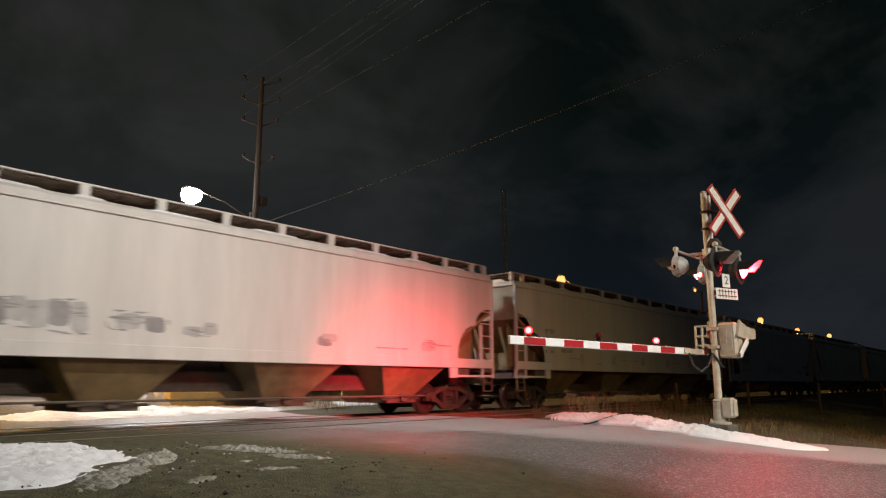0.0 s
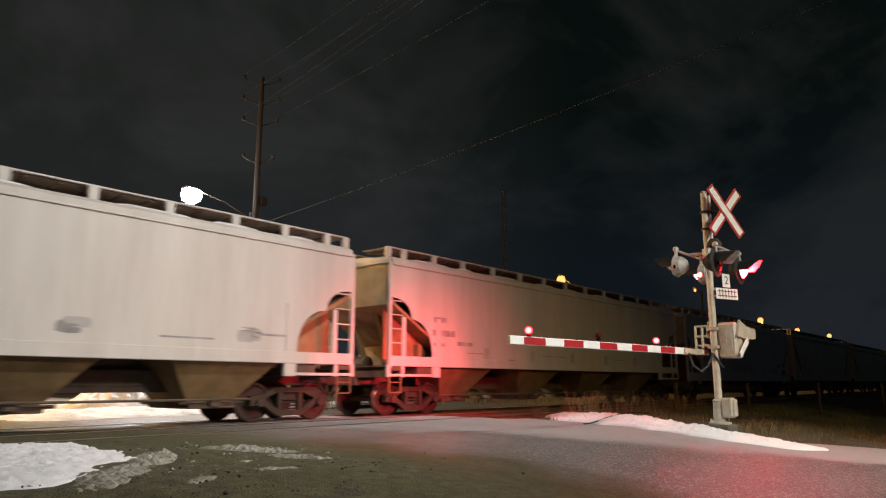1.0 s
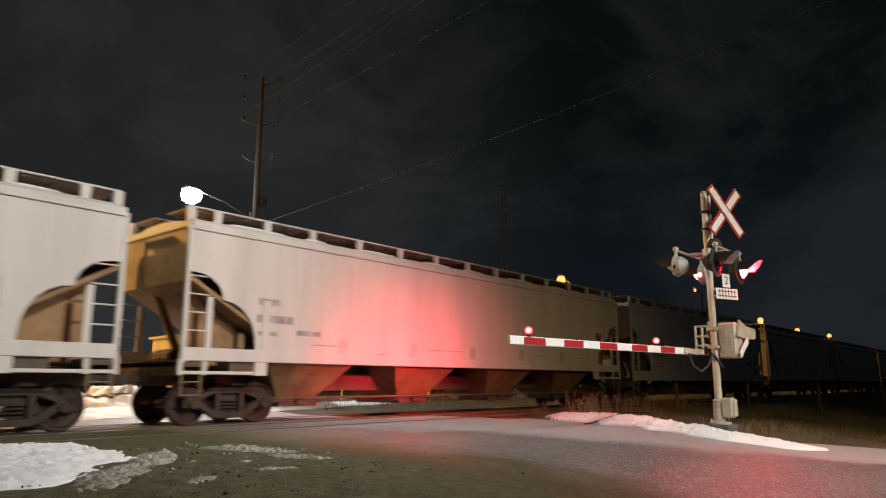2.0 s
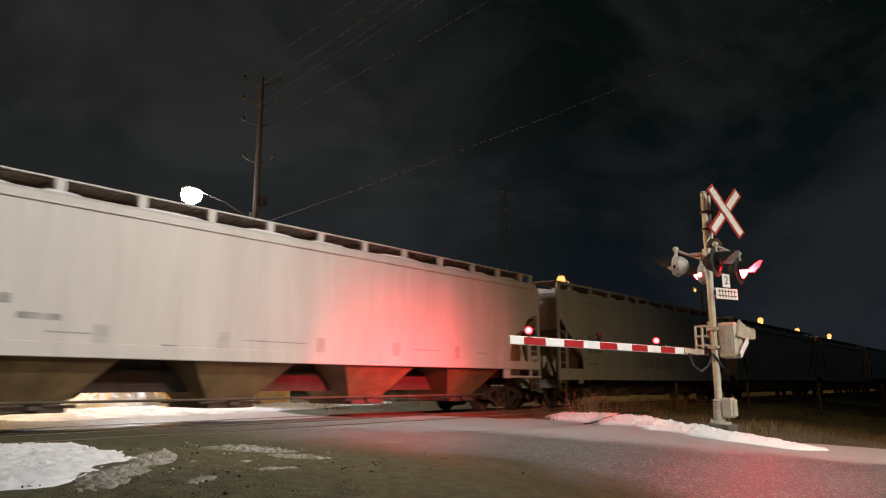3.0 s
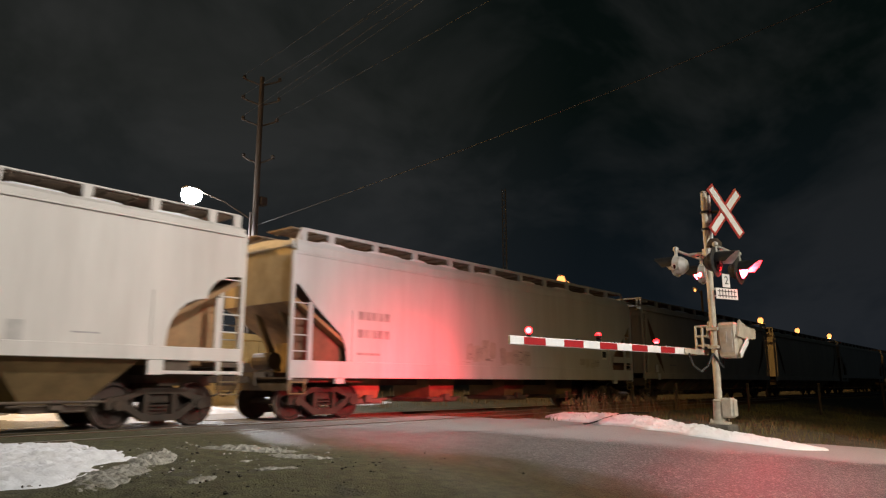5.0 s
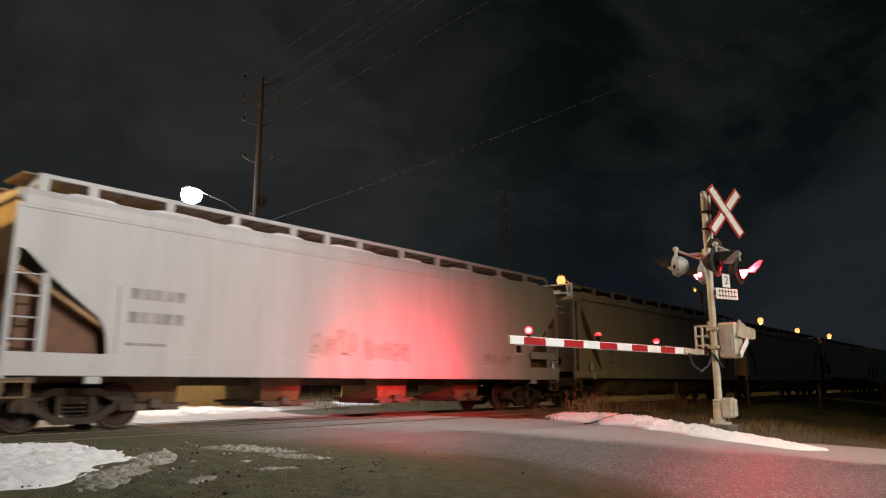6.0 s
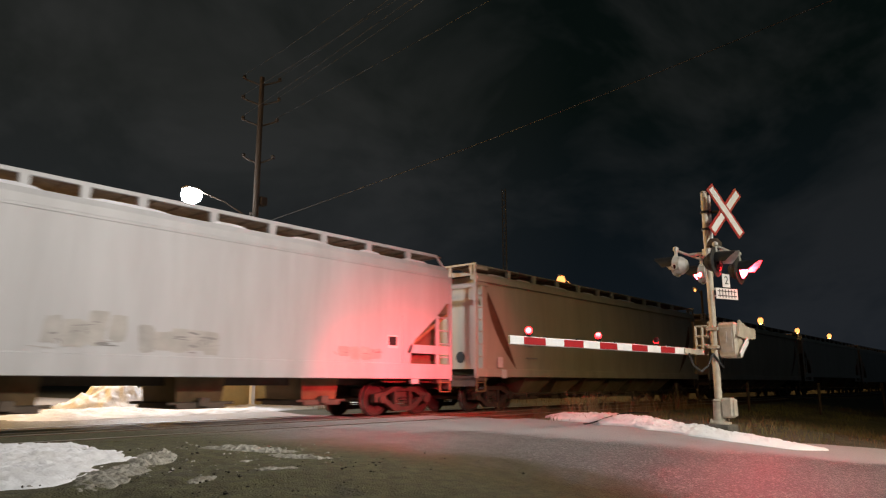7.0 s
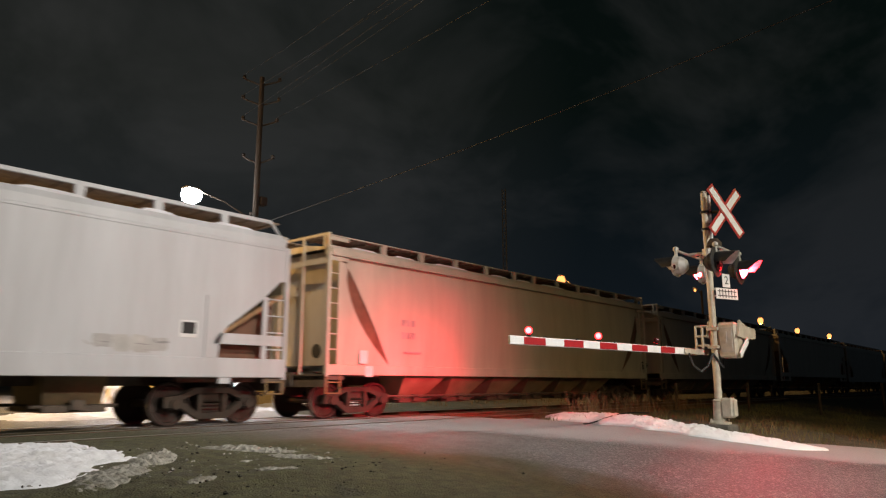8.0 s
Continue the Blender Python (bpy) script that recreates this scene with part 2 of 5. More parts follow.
def grid_sheet(bm, xs, ys, height):
    rows = [[bm.verts.new((x, y, height(x, y))) for x in xs] for y in ys]
    for r0, r1 in zip(rows, rows[1:]):
        for i in range(len(xs) - 1):
            bm.faces.new((r0[i], r0[i + 1], r1[i + 1], r1[i]))


def steps_out(a, b, fine, reach):
    vals = list(np.arange(a, b, fine))
    s, v = fine, b
    while v < reach:
        vals.append(v)
        s *= 1.35
        v += s
    vals.append(reach)
    s, v, low = fine, a, []
    while v > -reach:
        s *= 1.35
        v -= s
        low.append(v)
    return low[::-1] + vals


bm = bmesh.new()
grid_sheet(bm, steps_out(-6, 26, 0.25, 1800), steps_out(-2, 30, 0.25, 1800), ground_z)
M_DIRT = material("gravelly_frozen_dirt", (0.056, 0.053, 0.029), 0.85, 0, 0.35, 2.2, 0.9, (0.11, 0.105, 0.085), 0.5, fine=30, bump_size=0.04)
tagged(part("ground", bm, M_DIRT, smooth=True), "frozen gravelly dirt with scraps of old snow", "ground", kind="structure")

def road_material(name, frosted):
    """Dark damp asphalt, chippings, and a dry crust of salt and snow, its edge fitted to the camera's view."""
    m = material(name, (0.118, 0.106, 0.105), 0.38, 0, 0.35, 1.6, 0.8, (0.13, 0.124, 0.12), 0.5, fine=55, bump_size=0.016)
    n, l = m.node_tree.nodes, m.node_tree.links
    b = n["Principled BSDF"]
    co = n.new("ShaderNodeTexCoord")
    sep = n.new("ShaderNodeSeparateXYZ")
    l.new(co.outputs["Object"], sep.inputs[0])

    def ramp_of(socket, lo, hi):
        r = n.new("ShaderNodeMapRange")
        r.interpolation_type = "SMOOTHSTEP"
        r.inputs["From Min"].default_value, r.inputs["From Max"].default_value = lo, hi
        l.new(socket, r.inputs["Value"])
        return r.outputs["Result"]

    def maths(op, a, c):
        k = n.new("ShaderNodeMath")
        k.operation = op
        for s, v in zip(k.inputs, (a, c)):
            if isinstance(v, (int, float)):
                s.default_value = v
            else:
                l.new(v, s)
        return k.outputs[0]

    noise_a = n.new("ShaderNodeTexNoise")
    noise_a.inputs["Scale"].default_value = 1.1
    noise_a.inputs["Detail"].default_value = 8
    noise_a.inputs["Roughness"].default_value = 0.65
    l.new(co.outputs["Object"], noise_a.inputs["Vector"])
    wide = maths("MULTIPLY", maths("MINIMUM", maths("SUBTRACT", sep.outputs["Y"], 5.2), 0.0), 0.92)
    edge = maths("MULTIPLY", ramp_of(maths("ADD", sep.outputs["X"], wide), 8.2, 10.2), 0.9)
    crest = maths("MULTIPLY", ramp_of(sep.outputs["Y"], 6.6, 8.6), ramp_of(sep.outputs["X"], 6.5, 9.5))
    both = maths("MAXIMUM", edge, maths("MULTIPLY", crest, frosted))
    spread = maths("ADD", maths("MULTIPLY", both, 1.15), maths("SUBTRACT", noise_a.outputs["Fac"], 0.82))
    mask = ramp_of(spread, 0.05, 0.75)
    mix = n.new("ShaderNodeMix")
    mix.data_type = "RGBA"
    l.new(mask, mix.inputs[0])
    old = b.inputs["Base Color"].links[0].from_socket
    l.new(old, mix.inputs[6])
    mix.inputs[7].default_value = (0.31, 0.305, 0.31, 1)
    # pale stones; the asphalt's sparkle is painted into their colour
    sparkle_stones = n.new("ShaderNodeTexVoronoi")
    sparkle_stones.inputs["Scale"].default_value = 52
    l.new(co.outputs["Object"], sparkle_stones.inputs["Vector"])
    pale = ramp_of(sparkle_stones.outputs["Color"], 0.66, 0.80)
    mix2 = n.new("ShaderNodeMix")
    mix2.data_type = "RGBA"
    l.new(maths("MULTIPLY", maths("MULTIPLY", pale, maths("SUBTRACT", 1.0, mask)), 0.7), mix2.inputs[0])
    l.new(mix.outputs[2], mix2.inputs[6])
    mix2.inputs[7].default_value = (0.50, 0.48, 0.47, 1)
    # frozen dirt spread over the left side
    dirt = ramp_of(maths("ADD", sep.outputs["X"], maths("MULTIPLY", noise_a.outputs["Fac"], 2.6)), 9.0, 7.2)
    noise_b = n.new("ShaderNodeTexNoise")
    noise_b.inputs["Scale"].default_value = 7
    noise_b.inputs["Detail"].default_value = 9
    noise_b.inputs["Roughness"].default_value = 0.72
    l.new(co.outputs["Object"], noise_b.inputs["Vector"])
    soil = n.new("ShaderNodeValToRGB")
    soil.color_ramp.elements[0].position, soil.color_ramp.elements[0].color = 0.36, (0.026, 0.0235, 0.008, 1)
    soil.color_ramp.elements[1].position, soil.color_ramp.elements[1].color = 0.70, (0.108, 0.104, 0.044, 1)
    l.new(noise_b.outputs["Fac"], soil.inputs["Fac"])
    mix3 = n.new("ShaderNodeMix")
    mix3.data_type = "RGBA"
    l.new(dirt, mix3.inputs[0])
    l.new(mix2.outputs[2], mix3.inputs[6])
    l.new(soil.outputs["Color"], mix3.inputs[7])
    l.new(mix3.outputs[2], b.inputs["Base Color"])
    l.new(maths("ADD", maths("MULTIPLY", maths("MAXIMUM", mask, ramp_of(sep.outputs["X"], 6.5, 5.0)), 0.4), 0.32), b.inputs["Roughness"])
    # chippings that catch the light
    chips = n.new("ShaderNodeTexVoronoi")
    chips.inputs["Scale"].default_value = 48
    l.new(co.outputs["Object"], chips.inputs["Vector"])
    bp = n.new("ShaderNodeBump")
    bp.inputs["Strength"].default_value, bp.inputs["Distance"].default_value = 0.7, 0.016
    l.new(chips.outputs["Distance"], bp.inputs["Height"])
    l.new(b.inputs["Normal"].links[0].from_socket, bp.inputs["Normal"])
    l.new(bp.outputs["Normal"], b.inputs["Normal"])
    return m


M_ASPHALT = road_material("worn_damp_asphalt", 0.75)
bm = bmesh.new()
road_left, road_right = 0.8, 12.3
xs = list(np.linspace(0, 1, 60))
ys = list(np.arange(-40, 0, 0.5)) + list(np.arange(0, 9.9, 0.15)) + [9.9]
rows = []
for y in ys:
    lo = road_left + 0.5 * noise.noise((0, y * 0.5, 5)) + 0.15 * noise.noise((0, y * 3, 8))
    hi = road_right + 0.25 * noise.noise((3, y * 0.6, 5)) + 1.6 * smooth_step(5.5, 9.5, y) + 3.6 * smooth_step(5.0, 1.0, y)
    rows.append([bm.verts.new((lo + (hi - lo) * u, y, ground_z(lo + (hi - lo) * u, y) + 0.012 + 0.035 * smooth_step(5.4, 3.6, lo + (hi - lo) * u) * (noise.noise(((lo + (hi - lo) * u) * 2.5, y * 2.5, 1)) + 0.6 * noise.noise(((lo + (hi - lo) * u) * 6, y * 6, 2))))) for u in xs])
for r0, r1 in zip(rows, rows[1:]):
    for i in range(len(xs) - 1):
        bm.faces.new((r0[i], r0[i + 1], r1[i + 1], r1[i]))
tagged(part("road", bm, M_ASPHALT, smooth=True), "worn dark asphalt road, damp and salted, leading to the crossing", "road", kind="structure")
bm = bmesh.new()
grid_sheet(bm, np.linspace(4.6, 13.4, 24), [17.0, 18, 19, 21, 24, 30, 45, 80, 200], lambda x, y: ground_z(x, y) + 0.015)
tagged(part("road", bm, M_ASPHALT, smooth=True), "asphalt road going on beyond the tracks", "road", kind="structure")
# asphalt infill of the crossing, between and beside the rails
for y0, y1 in ((9.9, 10.40), (10.56, 11.84), (12.0, 14.40), (14.56, 15.84), (16.0, 17.0)):
    bm = bmesh.new()
    box(bm, 0.8, 13.3, y0, y1, -0.12, -0.012, 0.006)
    for v in bm.verts:
        if v.co.y > 13.2:
            v.co.z -= FAR_DROP
    tagged(part("crossing_panel", bm, M_ASPHALT), "grey asphalt infill between the rails", "crossing panel", "crossing panels", "structure")


def rail(y, drop):
    bm = bmesh.new()
    prof = ((-0.075, -0.17), (0.075, -0.17), (0.075, -0.155), (0.012, -0.13), (0.012, -0.045), (0.037, -0.035), (0.037, -0.006), (0.028, 0.0),
            (-0.028, 0.0), (-0.037, -0.006), (-0.037, -0.035), (-0.012, -0.045), (-0.012, -0.13), (-0.075, -0.155))
    a = [bm.verts.new((-80, y + p, z - drop)) for p, z in prof]
    b = [bm.verts.new((220, y + p, z - drop)) for p, z in prof]
    for i in range(len(prof)):
        j = (i + 1) % len(prof)
        f = bm.faces.new((a[i], a[j], b[j], b[i]))
        f.material_index = 1 if i in (6, 7, 8) else 0
    return part("rail", bm, (M_RUST, M_TREAD))


for centre, drop in ((NEAR_TRACK, 0.0), (FAR_TRACK, FAR_DROP)):
    track = group_of("track", pose(0, 0, 0), "rusty steel rails on dark timber ties", "railway track", "tracks", "structure")
    for y in (centre - 0.755, centre + 0.755):
        rail(y, drop).parent = track
    bm = bmesh.new()
    box(bm, -0.11, 0.11, -1.3, 1.3, -0.34, -0.172, 0.012)
    tie_mesh = mesh_of("tie", bm, M_TIE)
    for i in range(-30, 110):
        x = i * 0.52
        if not 0.6 < x < 13.6:
            tie = new("tie", tie_mesh)
            tie.parent = track
            tie.location, tie.rotation_euler = (x, centre, random.uniform(-0.01, 0.0) - drop), (0, 0, random.uniform(-0.03, 0.03))


# ---- covered hopper cars ----
HALF = 1.58
# dim reddish look of the openings, put into the colour of added plates
M_BROWN = material("red_brown_backing", (0.17, 0.085, 0.05), 0.7, 0, 0.3, 3, 0.2)


def end_cut(kind, half, s, sill):
    """Steps along the side sheet's cut-away end, from the sill up to the corner post."""
    e = []
    if kind == "round":
        for i in range(7):
            a = math.pi / 2 * i / 6
            e.append((half - 0.95 - 0.85 * math.cos(a) ** 1.0, 1.62 + 0.95 * math.sin(a)))
        for i in range(6):
            a = math.pi / 2 * i / 5
            e.append((half - 0.2 - 0.72 * math.cos(a), 2.58 + 0.55 * math.sin(a)))
    elif kind == "slant":
        for i in range(6):
            a = math.pi * 0.42 * i / 5
            e.append((half - 1.35 - 0.45 * math.cos(a), 1.38 + 0.75 * math.sin(a)))
        e += [(half - 0.75, 2.65), (half - 0.22, 3.15)]
    else:
        e += [(half - 1.9, sill + 0.3), (half - 1.95, 1.75)]
    return [(s * x, z) for x, z in e]


def wheelset_mesh():
    bm = bmesh.new()
    for s in (-1, 1):
        m = pose(0, s * 0.72, 0, -90 * s, 0, 0)
        for f in turned(bm, ((0.0, -0.03), (0.08, -0.03), (0.1, 0.02), (0.36, 0.0), (0.40, -0.02), (0.485, -0.02), (0.487, 0.012), (0.457, 0.03)), 28, m):
            f.material_index = 0
        for f in turned(bm, ((0.457, 0.03), (0.452, 0.125)), 28, m):
            f.material_index = 1
        for f in turned(bm, ((0.452, 0.125), (0.40, 0.128), (0.37, 0.085), (0.16, 0.075), (0.14, 0.12), (0.0, 0.12)), 28, m):
            f.material_index = 0
        # spoke-like casting marks so that the turning shows
        for k in range(3):
            a = 2 * math.pi * k / 3
            tube(bm, (0.27 * math.cos(a), s * 0.80, 0.27 * math.sin(a)), (0.27 * math.cos(a), s * 0.815, 0.27 * math.sin(a)), 0.03, seg=8)
    tube(bm, (0, -0.95, 0), (0, 0.95, 0), 0.085, seg=12)
    return mesh_of("wheelset", bm, M_WHEEL, M_TREAD)


WHEELSET = wheelset_mesh()


def side_frame_mesh():
    """Cast side frame of a freight bogie: arched top, two openings, journal ends."""
    bm = bmesh.new()
    slab(bm, [(-1.14, 0.38), (-1.14, 0.60), (-0.72, 0.66), (-0.70, 0.52), (-0.76, 0.38)], -0.09, 0.09)
    slab(bm, [(1.14, 0.38), (0.76, 0.38), (0.70, 0.52), (0.72, 0.66), (1.14, 0.60)], -0.09, 0.09)
    slab(bm, [(-0.72, 0.55), (-0.72, 0.66), (-0.42, 0.80), (0.42, 0.80), (0.72, 0.66), (0.72, 0.55), (0.38, 0.68), (-0.38, 0.68)], -0.08, 0.08)
    slab(bm, [(-0.76, 0.38), (-0.70, 0.50), (-0.32, 0.26), (0.32, 0.26), (0.70, 0.50), (0.76, 0.38), (0.36, 0.13), (-0.36, 0.13)], -0.08, 0.08)
    for s in (-1, 1):
        box(bm, s * 0.30 - 0.05, s * 0.30 + 0.05, -0.075, 0.075, 0.26, 0.69)
        tube(bm, (s * 0.89, -0.16, 0.457), (s * 0.89, 0.14, 0.457), 0.11, seg=12)
    for x in (-0.14, 0.0, 0.14):
        for k in range(4):
            tube(bm, (x, 0, 0.27 + 0.075 * k), (x, 0, 0.31 + 0.075 * k), 0.062, seg=8)
    return mesh_of("side_frame", bm, M_TRUCK)


SIDE_FRAME = side_frame_mesh()
WHEELS = []


def stroke(bm, cx, cz, rad, a, sweep, w, y):
    """One sprayed stroke, a few millimetres proud of the sheet."""
    prev = None
    for i in range(9):
        th = a + sweep * i / 8
        ww = w * (0.4 + 0.6 * math.sin(math.pi * (i + 0.5) / 9))
        vs = [bm.verts.new((cx + 1.25 * (rad + d) * math.cos(th), y, cz + 0.85 * (rad + d) * math.sin(th))) for d in (-ww, ww)]
        if prev:
            bm.faces.new((prev[0], prev[1], vs[1], vs[0]))
        prev = vs


# places along each kind of car of the posts that carry the roof walkway
SUPPORTS = {"round": (-9.69, -9.05, -7.72, -6.33, -4.72, -3.12, -1.55, 0.0, 1.55, 3.12, 4.72, 6.33, 7.72, 9.05, 9.69),
            "slant": (-8.6, -7.7, -6.1, -4.48, -2.86, -1.77, -0.62, 1.02, 2.6, 4.2, 5.8, 7.38),
            "slit": (-9.05, -7.03, -5.44, -3.83, -2.23, -0.62, 0.62, 2.23, 3.83, 5.44, 7.03, 9.05)}


def hopper_car(kind, length, paint, label, x0, seed, tag=(), wheels_turn=True, lower=0.0):
    """A covered hopper car whose middle stands at x0; returns its root."""
    car = group_of("covered_hopper_car", pose(x0, FAR_TRACK, 0), label, "freight car", "train of hopper cars")
    half = length / 2
    sill = {"round": 1.24, "slant": 0.90, "slit": 0.98}[kind]
    band = {"round": 0.28, "slant": 0.42, "slit": 0.26}[kind]
    eave = {"round": 4.05, "slant": 3.90, "slit": 4.02}[kind]
    top = {"round": 4.62, "slant": 4.645, "slit": 4.62}[kind] - lower
    eave -= lower
    rise = {"round": 0.29, "slant": 0.44, "slit": 0.33}[kind]
    for s in (-1, 1):
        # side sheet with its cut-away ends
        y0, y1 = sorted((s * (HALF - 0.03), s * HALF))
        bm = bmesh.new()
        right = end_cut(kind, half, 1, sill)
        left = end_cut(kind, half, -1, sill)
        if kind == "slit":
            body_end = half - 0.42
            bulge = 0.10
            n = 10
            rows = []
            for i in range(n + 1):
                z = sill + band + (eave - sill - band) * i / n
                y = s * (HALF - 0.10 + bulge * math.sin(math.pi * (0.12 + 0.8 * i / n)))
                # the sheet leans in at the ends behind a narrow slanting opening
                cut = body_end - 0.12 - 1.75 * (1 - i / n)
                rows.append([bm.verts.new((x, y, z)) for x in (-cut, cut)])
            for a, b in zip(rows, rows[1:]):
                bm.faces.new((a[0], a[1], b[1], b[0]))
            part("side_sheet", bm, paint, car, smooth=True)
            for e in (-1, 1):
                bm = bmesh.new()
                rows = []
                for i in range(n + 1):
                    z = sill + band + (eave - sill - band) * i / n
                    gap = 0.48 * math.sin(math.pi * min(1, max(0, (i / n - 0.04) / 0.86))) ** 0.7 if i / n < 0.9 else 0
                    cut = body_end - 0.12 - 1.75 * (1 - i / n) + gap
                    y = s * (HALF - 0.10 + bulge * math.sin(math.pi * (0.12 + 0.8 * i / n)))
                    rows.append([bm.verts.new((e * x, y, z)) for x in (cut, max(cut + 0.02, half - 0.42))])
                for a, b in zip(rows, rows[1:]):
                    bm.faces.new((a[0], a[1], b[1], b[0]))
                part("end_gusset", bm, paint, car)
                # backing added close behind the slit so it shows brown
                bm = bmesh.new()
                rows = []
                for i in range(n + 1):
                    z = sill + band + (eave - sill - band) * i / n
                    cut = body_end - 0.12 - 1.75 * (1 - i / n)
                    y = s * (HALF - 0.145 + bulge * math.sin(math.pi * (0.12 + 0.8 * i / n)))
                    rows.append([bm.verts.new((e * x, y, z)) for x in (cut - 0.15, min(half - 0.46, cut + 0.5))])
                for a, b in zip(rows, rows[1:]):
                    bm.faces.new((a[0], a[1], b[1], b[0]))
                part("slit_backing", bm, M_BROWN, car, "red-brown backing added behind the slanting opening")
        else:
            outline = [(left[0][0], sill + band - 0.02), (right[0][0], sill + band - 0.02)] + right + [(half - 0.1, right[-1][1]), (half - 0.1, eave), (-half + 0.1, eave), (-half + 0.1, left[-1][1])] + left[::-1]
            slab(bm, outline, y0, y1)
            part("side_sheet", bm, paint, car)
            # stiffening posts pressed into the sheet, faint
            for e in (-1, 1):
                bm = bmesh.new()
                xx = e * (half - 2.05)
                box(bm, xx - 0.09, xx + 0.09, *sorted((s * HALF, s * (HALF + 0.03))), sill + band, 2.65)
                part("stiffener", bm, paint, car)
        # side sill
        bm = bmesh.new()
        box(bm, -half + 0.02, half - 0.02, *sorted((s * (HALF - 0.10), s * (HALF + 0.025))), sill, sill + band, 0.012)
        part("side_sill", bm, paint, car)
        # eave angle and its shadow line
        bm = bmesh.new()
        proud = 0.045 if kind != "slant" else 0.012
        box(bm, -half + 0.1, half - 0.1, *sorted((s * (HALF - 0.12), s * (HALF + proud))), eave, eave + 0.075, 0.01)
        part("eave_rail", bm, paint, car)
        bm = bmesh.new()
        prof = ((s * (HALF + 0.01), eave + 0.075), (s * (HALF - 0.025), eave + 0.04 + rise * 0.48), (s * (HALF - 0.11), eave + rise * 0.88), (s * (HALF - 0.3), eave + rise), (s * (HALF - 0.3), eave + 0.075))
        ends = [[bm.verts.new((x, py, pz)) for py, pz in prof] for x in (-half + 0.12, half - 0.12)]
        for i in range(5):
            j = (i + 1) % 5
            bm.faces.new((ends[0][i], ends[0][j], ends[1][j], ends[1][i]))
        bm.faces.new(ends[0])
        bm.faces.new(ends[1])
        part("roof_edge", bm, paint, car)
        # running board on its supports
        bm = bmesh.new()
        box(bm, -half + 0.15, half - 0.15, *sorted((s * (HALF - 1.30), s * (HALF - 0.285))), top - 0.05, top - 0.015)
        for k in range(int(length / 0.6)):
            xk = -half + 0.4 + 0.6 * k
            box(bm, xk - 0.02, xk + 0.02, *sorted((s * (HALF - 1.28), s * (HALF - 0.29))), top - 0.09, top - 0.051)
        part("running_board", bm, M_WALKWAY, car, "brown grating walkway along the roof")
        bm = bmesh.new()
        cut, thick = (0.42, 0.085) if kind == "slant" else (0.10, 0.034)
        box(bm, -half + cut, half - cut, *sorted((s * (HALF - 0.28), s * (HALF - 0.20))), top - thick, top, 0.006)
        if kind == "slant":
            for e in (-1, 1):
                tube(bm, (e * (half - 0.44), s * (HALF - 0.24), top - 0.03), (e * (half - 0.07), s * (HALF - 0.10), eave + 0.16), 0.04, seg=8)
        part("top_rail", bm, paint, car)
        for x in SUPPORTS[kind]:
            x *= half / {"round": 9.85, "slant": 9.075, "slit": 9.2}[kind]
            bm = bmesh.new()
            slab(bm, [(x - 0.085, eave + rise - 0.10), (x + 0.085, eave + rise - 0.10), (x + 0.10, top - 0.02), (x - 0.10, top - 0.02)], *sorted((s * (HALF - 0.29), s * (HALF - 0.20))))
            part("board_support", bm, paint, car)
        for e in (-1, 1):
            # corner posts and ladder
            bm = bmesh.new()
            y = s * (HALF - 0.03)
            xp = e * (half - 0.05)
            box(bm, xp - 0.05, xp + 0.05, y - 0.05, y + 0.05, sill - 0.05, eave + 0.08, 0.008)
            part("corner_post", bm, paint, car)
            ladder = bmesh.new()
            xi = e * (half - (0.62 if kind != "slit" else 0.44))
            z_top = {"round": 2.62, "slant": 2.75, "slit": eave}[kind]
            box(ladder, xi - 0.07, xi + 0.07, y - 0.02, y + 0.02, sill + 0.1, z_top)
            k, z = 0, sill + 0.25
            z_end = {"round": 3.1, "slant": 3.0, "slit": eave - 0.1}[kind]
            while z < z_end:
                tube(ladder, (xp, y - s * 0.02, z), (xi, y - s * 0.02, z), 0.018, seg=6)
                z += 0.39
            part("ladder", ladder, paint, car)
            # sill step hung under the corner
            bm = bmesh.new()
            for dx in (0.06, 0.5):
                box(bm, e * (half - dx) - 0.02, e * (half - dx) + 0.02, y - 0.02, y + 0.02, 0.52, sill)
            for z in (0.53, 0.80):
                tube(bm, (e * (half - 0.06), y, z), (e * (half - 0.5), y, z), 0.018, seg=6)
            part("sill_step", bm, M_HOPPER, car)
    # roof
    bm = bmesh.new()
    n = 10
    a, b = [], []
    for i in range(n + 1):
        y = -(HALF - 0.1) + 2 * (HALF - 0.1) * i / n
        z = eave + rise - 0.14 + 0.20 * (1 - (y / HALF) ** 2)
        a.append(bm.verts.new((-half + 0.14, y, z)))
        b.append(bm.verts.new((half - 0.14, y, z)))
    for i in range(n):
        bm.faces.new((a[i], b[i], b[i + 1], a[i + 1]))
    for row, x in ((a, -half + 0.12), (b, half - 0.12)):
        bm.faces.new(row)
    part("roof", bm, paint, car)
    bm = bmesh.new()
    box(bm, -half + 1.0, half - 1.0, -0.45, 0.45, eave + 0.36, eave + 0.52, 0.03)
    part("hatch_cover", bm, M_GALV, car)
    # snow lying on the roof
    r = random.Random(seed)
    for s in (-1, 1):
        x = -half + 0.8
        while x < half - 1.5:
            w = r.uniform(0.8, 2.2)
            bm = bmesh.new()
            slab(bm, [(x, eave + rise - 0.06), (x + w, eave + rise - 0.06), (x + w * 0.8, eave + rise), (x + w * 0.5, eave + rise + 0.01 + r.uniform(0, 0.015)), (x + w * 0.2, eave + rise + 0.015)],
                 *sorted((s * (HALF - 0.6), s * (HALF - 0.14))))
            part("roof_snow", bm, M_SNOW, car, "thin snow on the roof edge")
